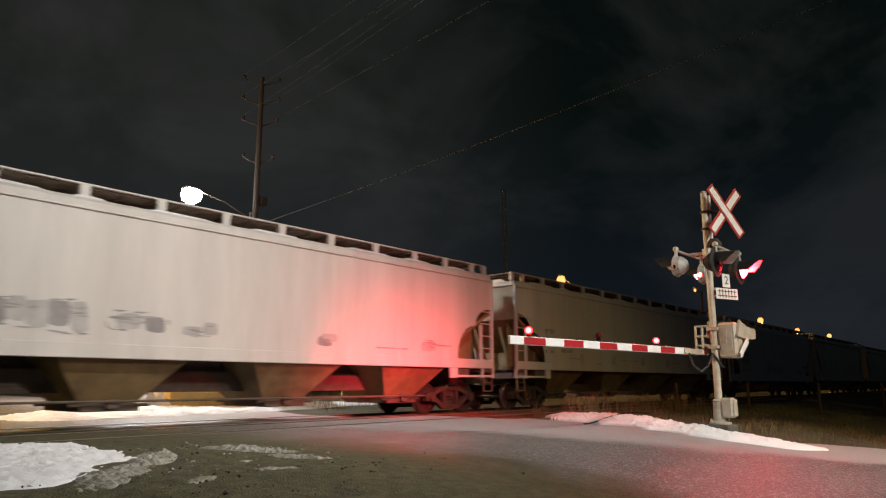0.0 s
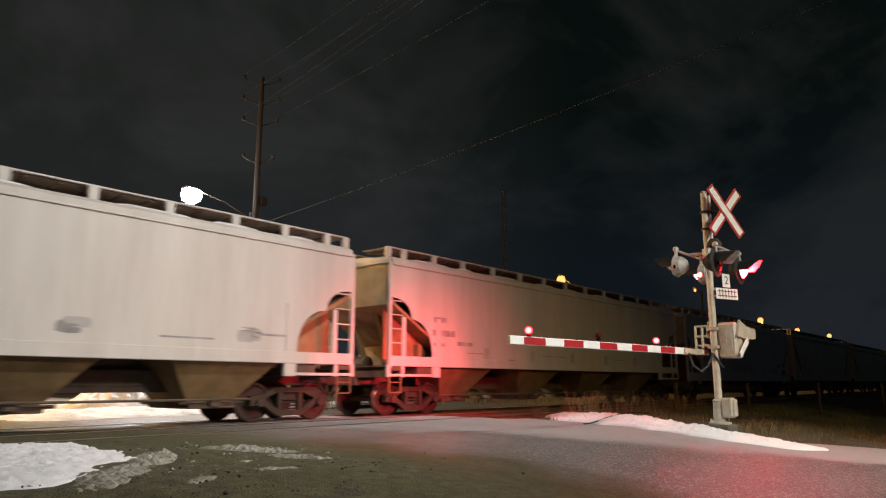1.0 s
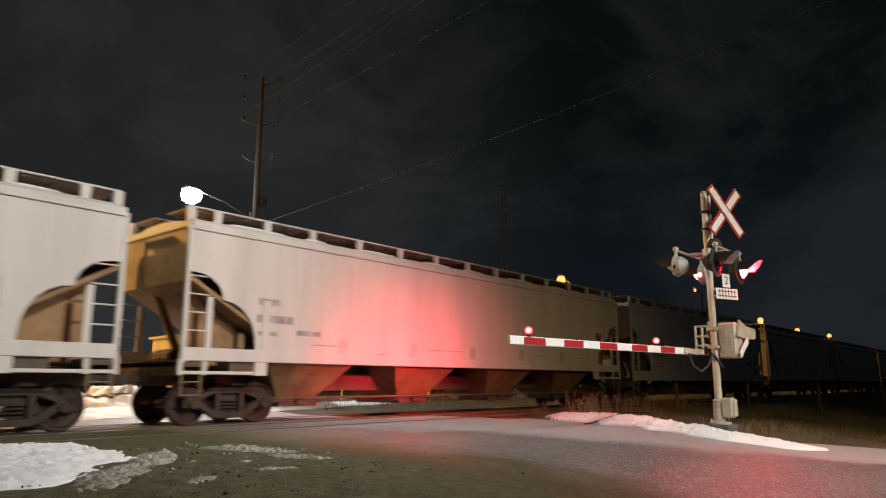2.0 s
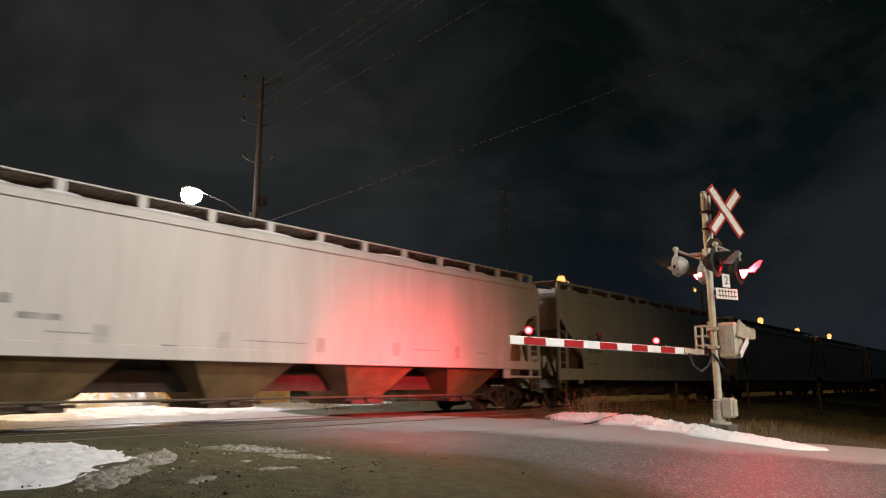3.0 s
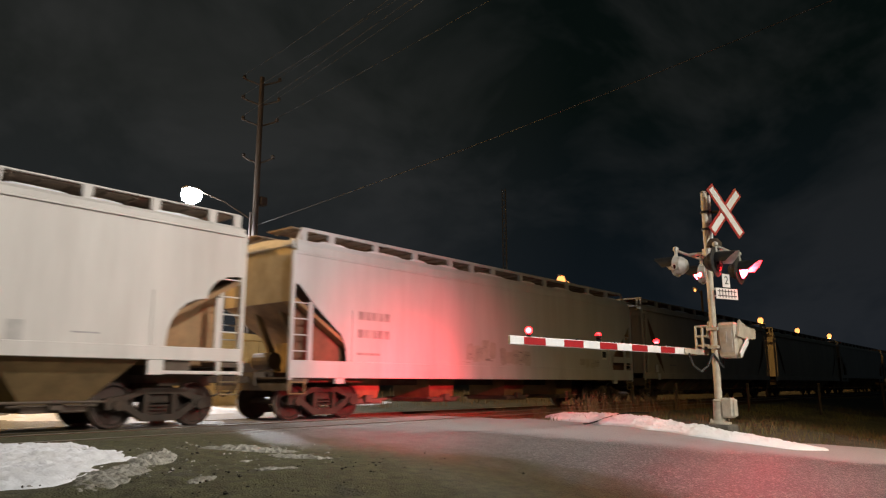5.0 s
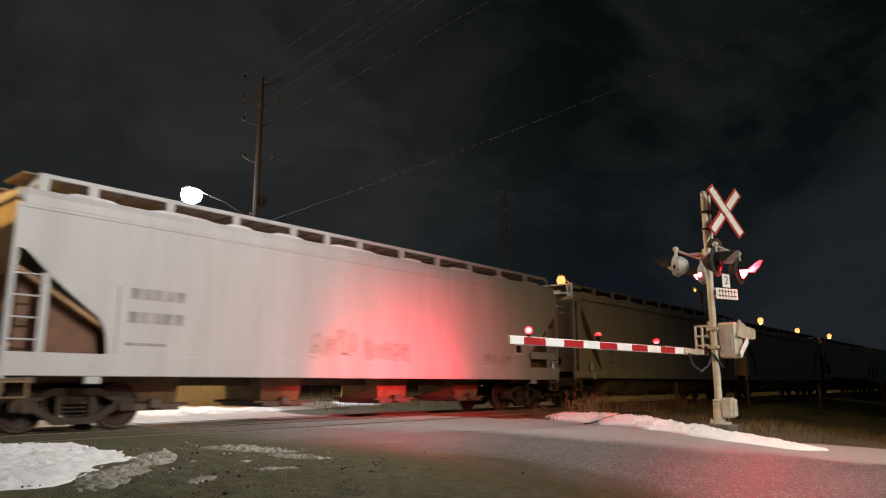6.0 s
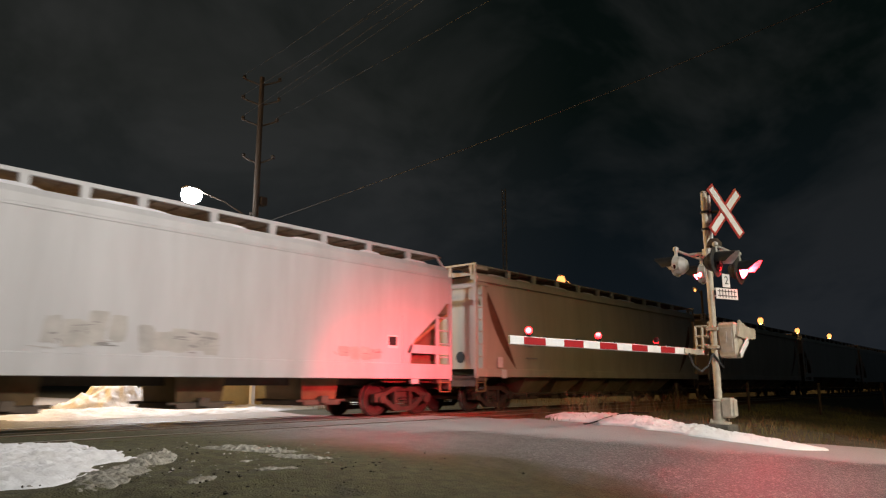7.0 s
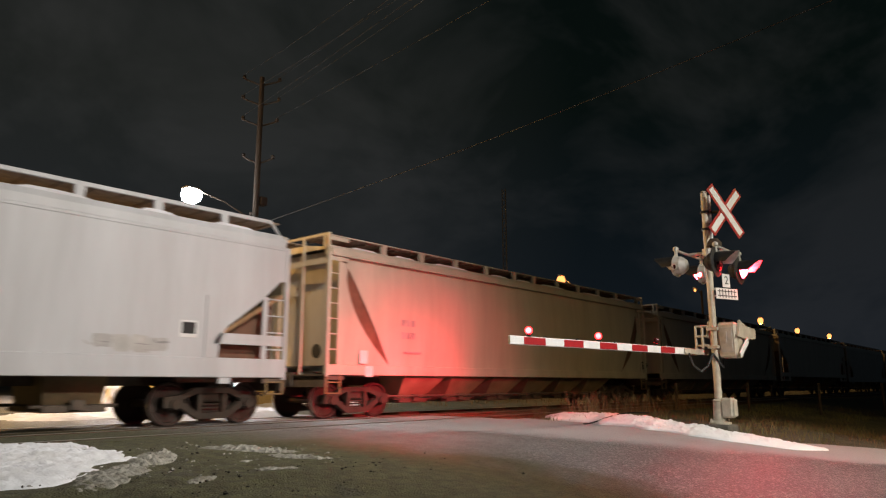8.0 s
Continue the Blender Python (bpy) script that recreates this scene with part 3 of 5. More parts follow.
            x += w + r.uniform(0.1, 1.2)
    # hopper bays with their outlet gates
    bays = {"round": (-6.25, -2.05, 2.2, 6.3), "slant": (-5.9, -2.6, 1.3, 4.7), "slit": (-5.25, -3.15, -1.05, 1.05, 3.15, 5.25)}[kind]
    reach = {"round": 1.4, "slant": 0.62, "slit": 0.95}[kind]
    for x in bays:
        bm = bmesh.new()
        z_top, z_low = sill + 0.1, 0.36
        wide = HALF - 0.08 if kind != "slant" else 0.8
        topv = [bm.verts.new((x + sx * reach, sy * wide, z_top)) for sx, sy in ((-1, -1), (1, -1), (1, 1), (-1, 1))]
        low = [bm.verts.new((x + sx * 0.55, sy * 0.75, z_low)) for sx, sy in ((-1, -1), (1, -1), (1, 1), (-1, 1))]
        for i in range(4):
            j = (i + 1) % 4
            bm.faces.new((topv[i], topv[j], low[j], low[i]))
        bm.faces.new(topv[::-1])
        bm.faces.new(low)
        hop = part("hopper_bay", bm, M_HOPPER if kind != "slit" else M_END, car)
        bm = bmesh.new()
        box(bm, x - 0.6, x + 0.6, -0.9, 0.9, 0.22, 0.36, 0.02)
        for sy in (-1, 1):
            tube(bm, (x - 0.8, sy * 0.85, 0.34), (x + 0.8, sy * 0.85, 0.34), 0.035, seg=8)
            box(bm, x - 0.12, x + 0.12, sy * 0.95 - 0.06, sy * 0.95 + 0.06, 0.28, 0.46)
        part("outlet_gate", bm, M_UNDER, hop)
    # underframe
    bm = bmesh.new()
    box(bm, -half - 0.05, half + 0.05, -0.28, 0.28, 0.72, 1.05)
    part("centre_sill", bm, M_UNDER, car)
    # filler added between the bays to hide sky from the camera
    if kind == "round":
        bm = bmesh.new()
        box(bm, -6.2, 6.2, -0.24, 0.24, 0.58, 0.72)
        box(bm, -6.2, 6.2, -0.03, 0.03, 1.05, sill + 0.3)
        part("centre_filler", bm, M_UNDER, car)
    if kind != "slant":
        bm = bmesh.new()
        tube(bm, (-half + 2.5, -1.05, 0.42), (half - 2.5, -1.05, 0.42), 0.03, seg=6)
        part("brake_pipe", bm, M_UNDER, car)
    for e in (-1, 1):
        end = half - 0.10 if kind != "slit" else half - 0.62
        drop = {"round": 2.95, "slant": 2.75, "slit": sill + band}[kind]
        # end wall, and the slope sheet that falls back from it
        bm = bmesh.new()
        box(bm, *sorted((e * end, e * (end - 0.04))), -HALF + 0.05, HALF - 0.05, drop, eave + rise - 0.07)
        if kind != "slit":
            rim = bmesh.new()
            box(rim, *sorted((e * end, e * (end + 0.08))), -HALF + 0.07, HALF - 0.07, eave + rise - 0.22, eave + rise - 0.08, 0.01)
            part("end_rim", rim, paint, car)
        w = part("end_wall", bm, M_END if kind != "slit" else paint, car, "tan end sheet")
        if kind == "slit":
            bm = bmesh.new()
            tube(bm, (e * (end + 0.002), -0.45, 1.62), (e * (end + 0.012), -0.45, 1.62), 0.19, seg=18)
            part("end_port", bm, M_BLACK, w)
            bm = bmesh.new()
            for y in (-HALF + 0.05, -0.5, 0.5, HALF - 0.05):
                box(bm, *sorted((e * (half - 0.02), e * (half - 0.07))), y - 0.035, y + 0.035, sill, top)
            box(bm, *sorted((e * (half - 0.03), e * (half - 0.06))), -HALF, HALF, eave - 0.2, eave - 0.05)
            box(bm, *sorted((e * (half - 0.03), e * (half - 0.06))), -HALF, HALF, top - 0.06, top)
            part("end_frame", bm, paint, car)
            for y in (-HALF + 0.02, HALF - 0.02):
                bm = bmesh.new()
                slab(bm, [(e * (end - 0.05), eave - 0.12), (e * half, eave - 0.12), (e * half, eave - 0.02), (e * (end - 0.05), eave - 0.02)], y - 0.03, y + 0.03)
                part("end_bracket", bm, paint, car)
                bm = bmesh.new()
                slab(bm, [(e * (end - 0.05), eave + 0.4), (e * half, eave + 0.4), (e * half, eave + 0.5), (e * (end - 0.05), eave + 0.5)], y - 0.03, y + 0.03)
                part("end_bracket", bm, paint, car)
        bm = bmesh.new()
        xs0, xs1 = end - 0.03, half - 3.1
        slab(bm, [(e * xs0, drop + 0.02), (e * xs1, sill + 0.05), (e * (xs1 - 0.05), sill + 0.12), (e * (xs0 - 0.04), drop + 0.1)], -HALF + 0.05, HALF - 0.05)
        part("slope_sheet", bm, M_SLOPE if kind != "slit" else paint, car, "slope sheet falling back from the end wall")
        if kind != "slit":
            # backing plate added behind the cut-out; pale tabs and rail below the side sill
            bm = bmesh.new()
            near, yw = (0.35, -1.0) if kind == "round" else (0.25, -1.30)
            xw = half - 2.6
            z_in = drop - (drop - sill) * (end - xw) / (end - xs1) - 0.02
            slab(bm, [(e * (half - near), sill - 0.1), (e * (half - near), drop - near * 0.3), (e * xw, z_in), (e * xw, sill - 0.1)], yw, yw + 0.04)
            part("cutout_backing", bm, M_SLOPE if kind == "round" else M_BROWN, car)
            for s in (-1, 1):
                ya, yb = sorted((s * (HALF - 0.08), s * (HALF + 0.01)))
                deep = 0.30 if kind == "round" else 0.14
                for xt, w in ((2.15, 0.34), (0.62, 0.10), (0.06, 0.10)) if kind == "round" else ((1.75, 0.30),):
                    bm = bmesh.new()
                    box(bm, *sorted((e * (half - xt), e * (half - xt + w))), ya, yb, sill - deep, sill + 0.02, 0.01)
                    part("sill_tab", bm, paint, car)
                if kind != "round":
                    continue
                bm = bmesh.new()
                box(bm, *sorted((e * (half - 1.8), e * (half - 0.02))), ya + 0.01, yb - 0.01, sill - 0.28, sill - 0.21, 0.008)
                part("lower_rail", bm, paint, car)
            bm = bmesh.new()
            for y in (-0.55, 0.55):
                slab(bm, [(e * (half - 0.35), drop + 0.02), (e * (half - 0.5), drop), (e * (half - 1.35), 1.08), (e * (half - 1.15), 1.08)], y - 0.06, y + 0.06)
            box(bm, *sorted((e * (half - 1.75), e * (half - 1.6))), -1.2, 1.2, 1.0, 1.9)
            part("end_strut", bm, M_HOPPER, car)
            bm = bmesh.new()
            tube(bm, (e * (half - 0.85), 0.15, 1.35), (e * (half - 0.85), 0.95, 1.35), 0.22, seg=14)
            part("brake_reservoir", bm, M_UNDER, car)
        bm = bmesh.new()
        box(bm, *sorted((e * (half - 0.62), e * half)), -HALF + 0.02, HALF - 0.02, sill - 0.12, sill - 0.02)
        box(bm, *sorted((e * (half - 0.12), e * half)), -HALF + 0.02, HALF - 0.02, sill - 0.3, sill + 0.02)
        part("end_platform", bm, M_UNDER, car)
        # coupler and hose
        bm = bmesh.new()
        box(bm, *sorted((e * half, e * (half + 0.45))), -0.07, 0.07, 0.78, 0.94, 0.02)
        box(bm, *sorted((e * (half + 0.40), e * (half + 0.66))), -0.13, 0.13, 0.72, 1.0, 0.04)
        part("coupler", bm, M_TRUCK, car)
        bm = bmesh.new()
        pts = [(half + 0.1, 0.35, 0.8), (half + 0.3, 0.36, 0.55), (half + 0.5, 0.33, 0.46), (half + 0.66, 0.3, 0.55)]
        for p, q in zip(pts, pts[1:]):
            tube(bm, (e * p[0], p[1], p[2]), (e * q[0], q[1], q[2]), 0.022, seg=6)
        part("brake_hose", bm, M_CABLE, car)
        # bogie
        tx = e * (half - 1.55)
        bm = bmesh.new()
        box(bm, tx - 0.22, tx + 0.22, -1.0, 1.0, 0.38, 0.64, 0.02)
        box(bm, tx - 0.3, tx + 0.3, -0.35, 0.35, 0.6, 0.78)
        part("bolster", bm, M_TRUCK, car)
        bm = bmesh.new()
        box(bm, tx - 0.35, tx + 0.35, -HALF + 0.05, HALF - 0.05, 0.95, sill + 0.05)
        part("body_bolster", bm, M_UNDER, car)
        for s in (-1, 1):
            f = new("side_frame", SIDE_FRAME)
            f.parent = car
            f.location = (tx, s * 1.0, -FAR_DROP)
        for d in (-0.89, 0.89):
            w = new("wheelset", WHEELSET)
            w.parent = car
            w.location = (tx + d, 0, 0.457 - FAR_DROP)
            if wheels_turn:
                WHEELS.append((w, tx + d))
    # faded lettering and scrawls on the near side
    y = -HALF - 0.004
    if tag:
        for x, z, ws, h in tag:
            for w in ws:
                bm = bmesh.new()
                box(bm, x, x + w, y - 0.002, y, z, z + h)
                part("letter_bar", bm, M_MARK, car, "faded dark lettering")
                x += w + min(0.035, h * 0.25)
    return car


def graffiti(car, spans, seed, tones):
    for k, (x0, x1, z0, z1, n) in enumerate(spans):
        r = random.Random(seed + k)
        # blocky fills under the strokes
        count = max(2, int((x1 - x0) / 0.35))
        for f in range(count):
            bm = bmesh.new()
            cx = x0 + (x1 - x0) * (f + 0.5) / count
            cz = (z0 + z1) / 2 + r.uniform(-0.08, 0.08)
            lean, w, h = r.uniform(-0.15, 0.15), r.uniform(0.16, 0.26), (z1 - z0) * r.uniform(0.32, 0.5)
            vs = []
            for i in range(20):
                a = 2 * math.pi * i / 20
                q = r.uniform(0.9, 1.08)
                px = math.copysign(abs(math.cos(a)) ** 0.45, math.cos(a)) * w * q
                pz = math.copysign(abs(math.sin(a)) ** 0.45, math.sin(a)) * h * q
                vs.append(bm.verts.new((cx + px + lean * pz, -HALF - 0.0035 - 0.0002 * f, cz + pz)))
            bm.faces.new(vs)
            part("graffiti_fill", bm, tones[0] if r.random() < 0.7 else tones[1], car, "faded grey sprayed fill")
        for i in range(n):
            bm = bmesh.new()
            y = -HALF - 0.008 - 0.0003 * i
            if i % 3 == 0:
                stroke(bm, r.uniform(x0, x1), r.uniform(z0 + 0.1, z1 - 0.1), r.uniform(0.06, 0.16), r.uniform(0, 6.28), r.uniform(0.8, 2.2), r.uniform(0.008, 0.02), y)
            else:
                cx, cz, ln, th, tilt = r.uniform(x0, x1), r.uniform(z0, z1), r.uniform(0.06, 0.24), r.uniform(0.008, 0.028), r.uniform(-0.12, 0.12)
                vs = [bm.verts.new((cx + sx * ln, y, cz + sz * th * r.uniform(0.5, 1.3) + tilt * sx * ln)) for sx, sz in ((-1, -0.4), (-0.5, -1), (0.5, -1), (1, -0.3), (1, 0.4), (0.4, 1), (-0.6, 1), (-1, 0.3))]
                bm.faces.new(vs)
            part("graffiti_stroke", bm, tones[2] if i % 2 else tones[1], car, "faded dark sprayed stroke")


SPEED = 6.08
# (front, rear) along the track when the clip starts
car_a = hopper_car("round", 19.7, M_WARM, "warm white covered hopper car, graffiti along its lower side", 8.5, 1,
                   tag=((7.0, 1.85, (0.3, 0.2, 0.25), 0.05), (4.6, 1.70, (0.5, 0.3, 0.4), 0.04)))
graffiti(car_a, ((-4.7, -2.9, 1.65, 2.35, 22), (-2.4, -1.35, 1.78, 2.18, 16), (-1.0, -0.15, 1.72, 2.0, 5), (2.75, 3.05, 1.72, 1.98, 7), (6.5, 6.95, 1.74, 2.02, 9)), 10, (M_SMUDGE, M_SCRAWL, M_MARK))
car_b = hopper_car("round", 19.7, M_WARM, "warm white covered hopper car with rounded end cut-outs", 29.5, 2,
                   tag=((-8.0, 2.55, (0.30, 0.26), 0.16), (-8.05, 2.15, (0.42, 0.34, 0.2), 0.18), (-8.0, 1.85, (0.3, 0.2), 0.10), (-6.9, 1.9, (0.4, 0.3), 0.12),
                        (-6.4, 1.68, (0.8,), 0.028), (-4.2, 1.5, (0.35,), 0.05), (-2.3, 1.71, (1.75,), 0.022), (3.2, 1.71, (1.2,), 0.022), (6.2, 1.7, (0.5,), 0.03)))
for x in (-5.43, -2.79, -0.07, 2.6, 5.25):
    bm = bmesh.new()
    box(bm, x - 0.14, x + 0.14, -HALF - 0.008, -HALF - 0.002, 1.46, 1.88, 0.002)
    part("reflector_strip", bm, M_FAINT, car_b, "worn grey reflector strip")
car_c = hopper_car("slant", 18.15, M_COOL, "pale grey covered hopper car with slanted end cut-outs", 49.72, 3,
                   tag=((-6.88, 2.42, (0.2, 0.2, 0.2, 0.2, 0.2), 0.22), (-6.9, 1.95, (0.2, 0.22, 0.2, 0.2, 0.2), 0.22), (-7.0, 1.5, (0.5, 0.4), 0.06),
                        (-7.0, 1.15, (1.1, 0.9, 1.0), 0.10)))
graffiti(car_c, ((-2.4, -0.8, 1.4, 2.1, 16), (-0.6, 1.2, 1.38, 1.95, 18), (4.6, 6.1, 1.38, 1.75, 9)), 40, (M_FAINT, M_SMUDGE, M_SCRAWL))
car_d = hopper_car("slit", 18.4, M_TAN, "cream covered hopper car with rounded sides and open end frame", 69.2, 4,
                   tag=((-6.5, 2.35, (0.16, 0.16, 0.16), 0.18), (-6.5, 2.0, (0.16, 0.16, 0.16), 0.18), (-6.4, 1.6, (0.4, 0.3), 0.05)))
car_e = hopper_car("slit", 18.0, M_TAN, "cream covered hopper car with rounded sides and open end frame", 89.0, 5, lower=0.15)
car_f = hopper_car("round", 19.7, M_WARM, "warm white covered hopper car with rounded end cut-outs", 109.2, 6, wheels_turn=False, lower=0.18)
car_g = hopper_car("slant", 18.15, M_COOL, "pale grey covered hopper car with slanted end cut-outs", 129.4, 7, wheels_turn=False, lower=0.2)
car_h = hopper_car("round", 19.7, M_WARM, "warm white covered hopper car with rounded end cut-outs", 149.6, 8, wheels_turn=False, lower=0.2)
CARS = [(car_a, 8.5), (car_b, 29.5), (car_c, 49.72), (car_d, 69.2), (car_e, 89.0), (car_f, 109.2), (car_g, 129.4), (car_h, 149.6)]
# panel with white frame near car_c's rear, and reflectors
bm = bmesh.new()
box(bm, 6.35, 6.75, -HALF - 0.010, -HALF, 1.72, 2.08, 0.004)
plate = part("placard", bm, M_WHITE, car_c, "white placard holder")
bm = bmesh.new()
box(bm, 6.40, 6.70, -HALF - 0.016, -HALF - 0.010, 1.80, 2.04)
part("placard_face", bm, M_BLACK, plate)
for x, z0, z1 in ((-7.95, 1.28, 1.62), (-7.75, 0.94, 1.22)):
    bm = bmesh.new()
    box(bm, x - 0.14, x + 0.14, -HALF - 0.045, -HALF - 0.03, z0, z1, 0.004)
    part("placard", bm, M_WHITE, car_d, "white placard on the sill")
bm = bmesh.new()
slab(bm, [(7.15, 1.62), (8.95, 1.62), (8.95, 1.86), (7.3, 1.86)], -HALF + 0.0, -HALF + 0.03)
part("end_gusset", bm, M_COOL, car_c)


# ---- crossing signal with gate ----
MAST = Vector((12.92, 4.57, 0.0))
signal = group_of("crossing_signal", pose(*MAST), "silver crossing mast with crossbuck, red flashers and lowered gate", "crossing signal")
bm = bmesh.new()
tube(bm, (0, 0, 0.05), (0, 0, 4.33), 0.065, 0.06, 16)
tube(bm, (0, 0, 4.33), (0, 0, 4.36), 0.07, 0.05, 16)
part("mast", bm, M_MAST, signal, smooth=False)
bm = bmesh.new()
box(bm, -0.24, 0.24, -0.24, 0.24, -0.25, 0.06, 0.03)
part("foundation", bm, M_FOOTING, signal, "dark concrete foundation")
bm = bmesh.new()
turned(bm, ((0.19, 0.06), (0.19, 0.09), (0.11, 0.12), (0.10, 0.45), (0.12, 0.47), (0.07, 0.5)), 16)
for k in range(4):
    a = math.pi / 4 + k * math.pi / 2
    tube(bm, (0.16 * math.cos(a), 0.16 * math.sin(a), 0.08), (0.16 * math.cos(a), 0.16 * math.sin(a), 0.15), 0.02, seg=6)
part("base_casting", bm, M_MAST, signal)
bm = bmesh.new()
box(bm, -0.10, 0.12, -0.27, -0.06, 0.17, 0.52, 0.03)
box(bm, -0.08, 0.10, -0.295, -0.27, 0.2, 0.49, 0.01)
part("junction_box", bm, M_MAST, signal)

SIGN = pose(0, 0, 0, 0, 0, -21)      # signs are turned to match their width in the camera's view


def blade(angle, y):
    plate = bmesh.new()
    box(plate, -0.585, 0.585, y - 0.006, y + 0.006, -0.11, 0.11, 0.004)
    face = bmesh.new()
    box(face, -0.545, 0.545, y - 0.011, y - 0.006, -0.062, 0.062)
    m = pose(0.10, -0.34, 3.93) @ SIGN @ pose(0, 0, 0, 0, angle, 0)
    for b in (plate, face):
        bmesh.ops.transform(b, matrix=m, verts=b.verts)
    p = part("crossbuck_blade", plate, M_RED, signal, "white crossbuck blade with red border")
    part("blade_face", face, M_WHITE, p)


blade(47, -0.016)
blade(-47, -0.002)
bm = bmesh.new()
for z in (3.62, 3.95):
    clamp = bmesh.new()
    tube(clamp, (0, 0, z - 0.02), (0, 0, z + 0.02), 0.085, seg=14)
    part("mast_band", clamp, M_BLACK, signal)
box(bm, 0.02, 0.10, -0.27, -0.05, 3.92, 3.96)
box(bm, 0.02, 0.10, -0.285, -0.27, 3.70, 3.98)
box(bm, 0.02, 0.10, -0.27, -0.05, 3.70, 3.74)
part("sign_bracket", bm, M_BLACK, signal)
bm = bmesh.new()
box(bm, 0.02, 0.07, -0.10, -0.06, 3.35, 4.28, 0.005)
part("sign_backing_strip", bm, M_WHITE, signal)

# number and track plates
bm = bmesh.new()
box(bm, -0.10, 0.10, -0.006, 0.006, -0.125, 0.125, 0.004)
m = SIGN @ pose(0.28, -0.13, 2.645)
bmesh.ops.transform(bm, matrix=m, verts=bm.verts)
number_plate = part("number_plate", bm, M_WHITE, signal, "white plate with a black 2")
text = bpy.data.curves.new("number", "FONT")
text.body, text.size, text.align_x, text.align_y, text.extrude = "2", 0.22, "CENTER", "CENTER", 0.001
two = new("number", text)
two.data.materials.append(M_BLACK)
two.parent = number_plate
two.matrix_local = m @ pose(0, -0.009, 0, 90, 0, 0)
bm = bmesh.new()
box(bm, -0.29, 0.29, -0.006, 0.006, -0.10, 0.10, 0.004)
m = SIGN @ pose(0.28, -0.13, 2.40)
bmesh.ops.transform(bm, matrix=m, verts=bm.verts)
track_plate = part("track_plate", bm, M_WHITE, signal, "white plate with a track pictogram")
bm = bmesh.new()
for z in (-0.04, 0.045):
    box(bm, -0.25, 0.25, -0.010, -0.006, z - 0.008, z + 0.008)
for k in range(6):
    x = -0.2 + 0.08 * k
    box(bm, x - 0.007, x + 0.007, -0.0102, -0.006, -0.075, 0.08)
bmesh.ops.transform(bm, matrix=m, verts=bm.verts)
part("track_pictogram", bm, M_BLACK, track_plate)
bm = bmesh.new()
tube(bm, (0, 0, 2.5), (0.30, -0.11, 2.5), 0.02, seg=8)
tube(bm, (0, 0, 2.35), (0.30, -0.11, 2.40), 0.015, seg=8)
part("plate_bracket", bm, M_GALV, signal)

# crossarm
bm = bmesh.new()
tube(bm, (0, 0, 3.08), (0, 0, 3.24), 0.10, seg=14)
for y in (-0.36, 0.36):
    tube(bm, (-0.62, y, 3.17), (0.62, y, 3.17), 0.025, seg=8)
    tube(bm, (0, 0, 3.17), (0, y, 3.17), 0.03, seg=8)
    for x in (-0.62, 0.62):
        tube(bm, (x, y, 3.22), (x, y, 3.02), 0.03, seg=8)
        turned(bm, ((0.05, 3.17), (0.05, 3.22), (0.0, 3.25)), 10, pose(x, y, 0))
part("crossarm", bm, M_GALV, signal)
bm = bmesh.new()
tube(bm, (0.05, -0.05, 3.2), (0.05, -0.05, 3.34), 0.07, 0.09, 12)
turned(bm, ((0.15, 3.28), (0.14, 3.36), (0.08, 3.43), (0.0, 3.45)), 16, pose(0.06, -0.10, 0))
part("bell", bm, M_TRUCK, signal, "dark crossing bell")

# lining paled to imitate lens glow; such hoods are black inside
M_HOOD_IN = material("glow_paled_hood_lining", (0.60, 0.59, 0.58), 0.45, 0.2, 0.2, 9, 0.05)
M_HOOD = material("dull_black_hood_paint", (0.012, 0.012, 0.012), 0.5, 0, 0.2, 9, 0.05)
FLASHERS = []


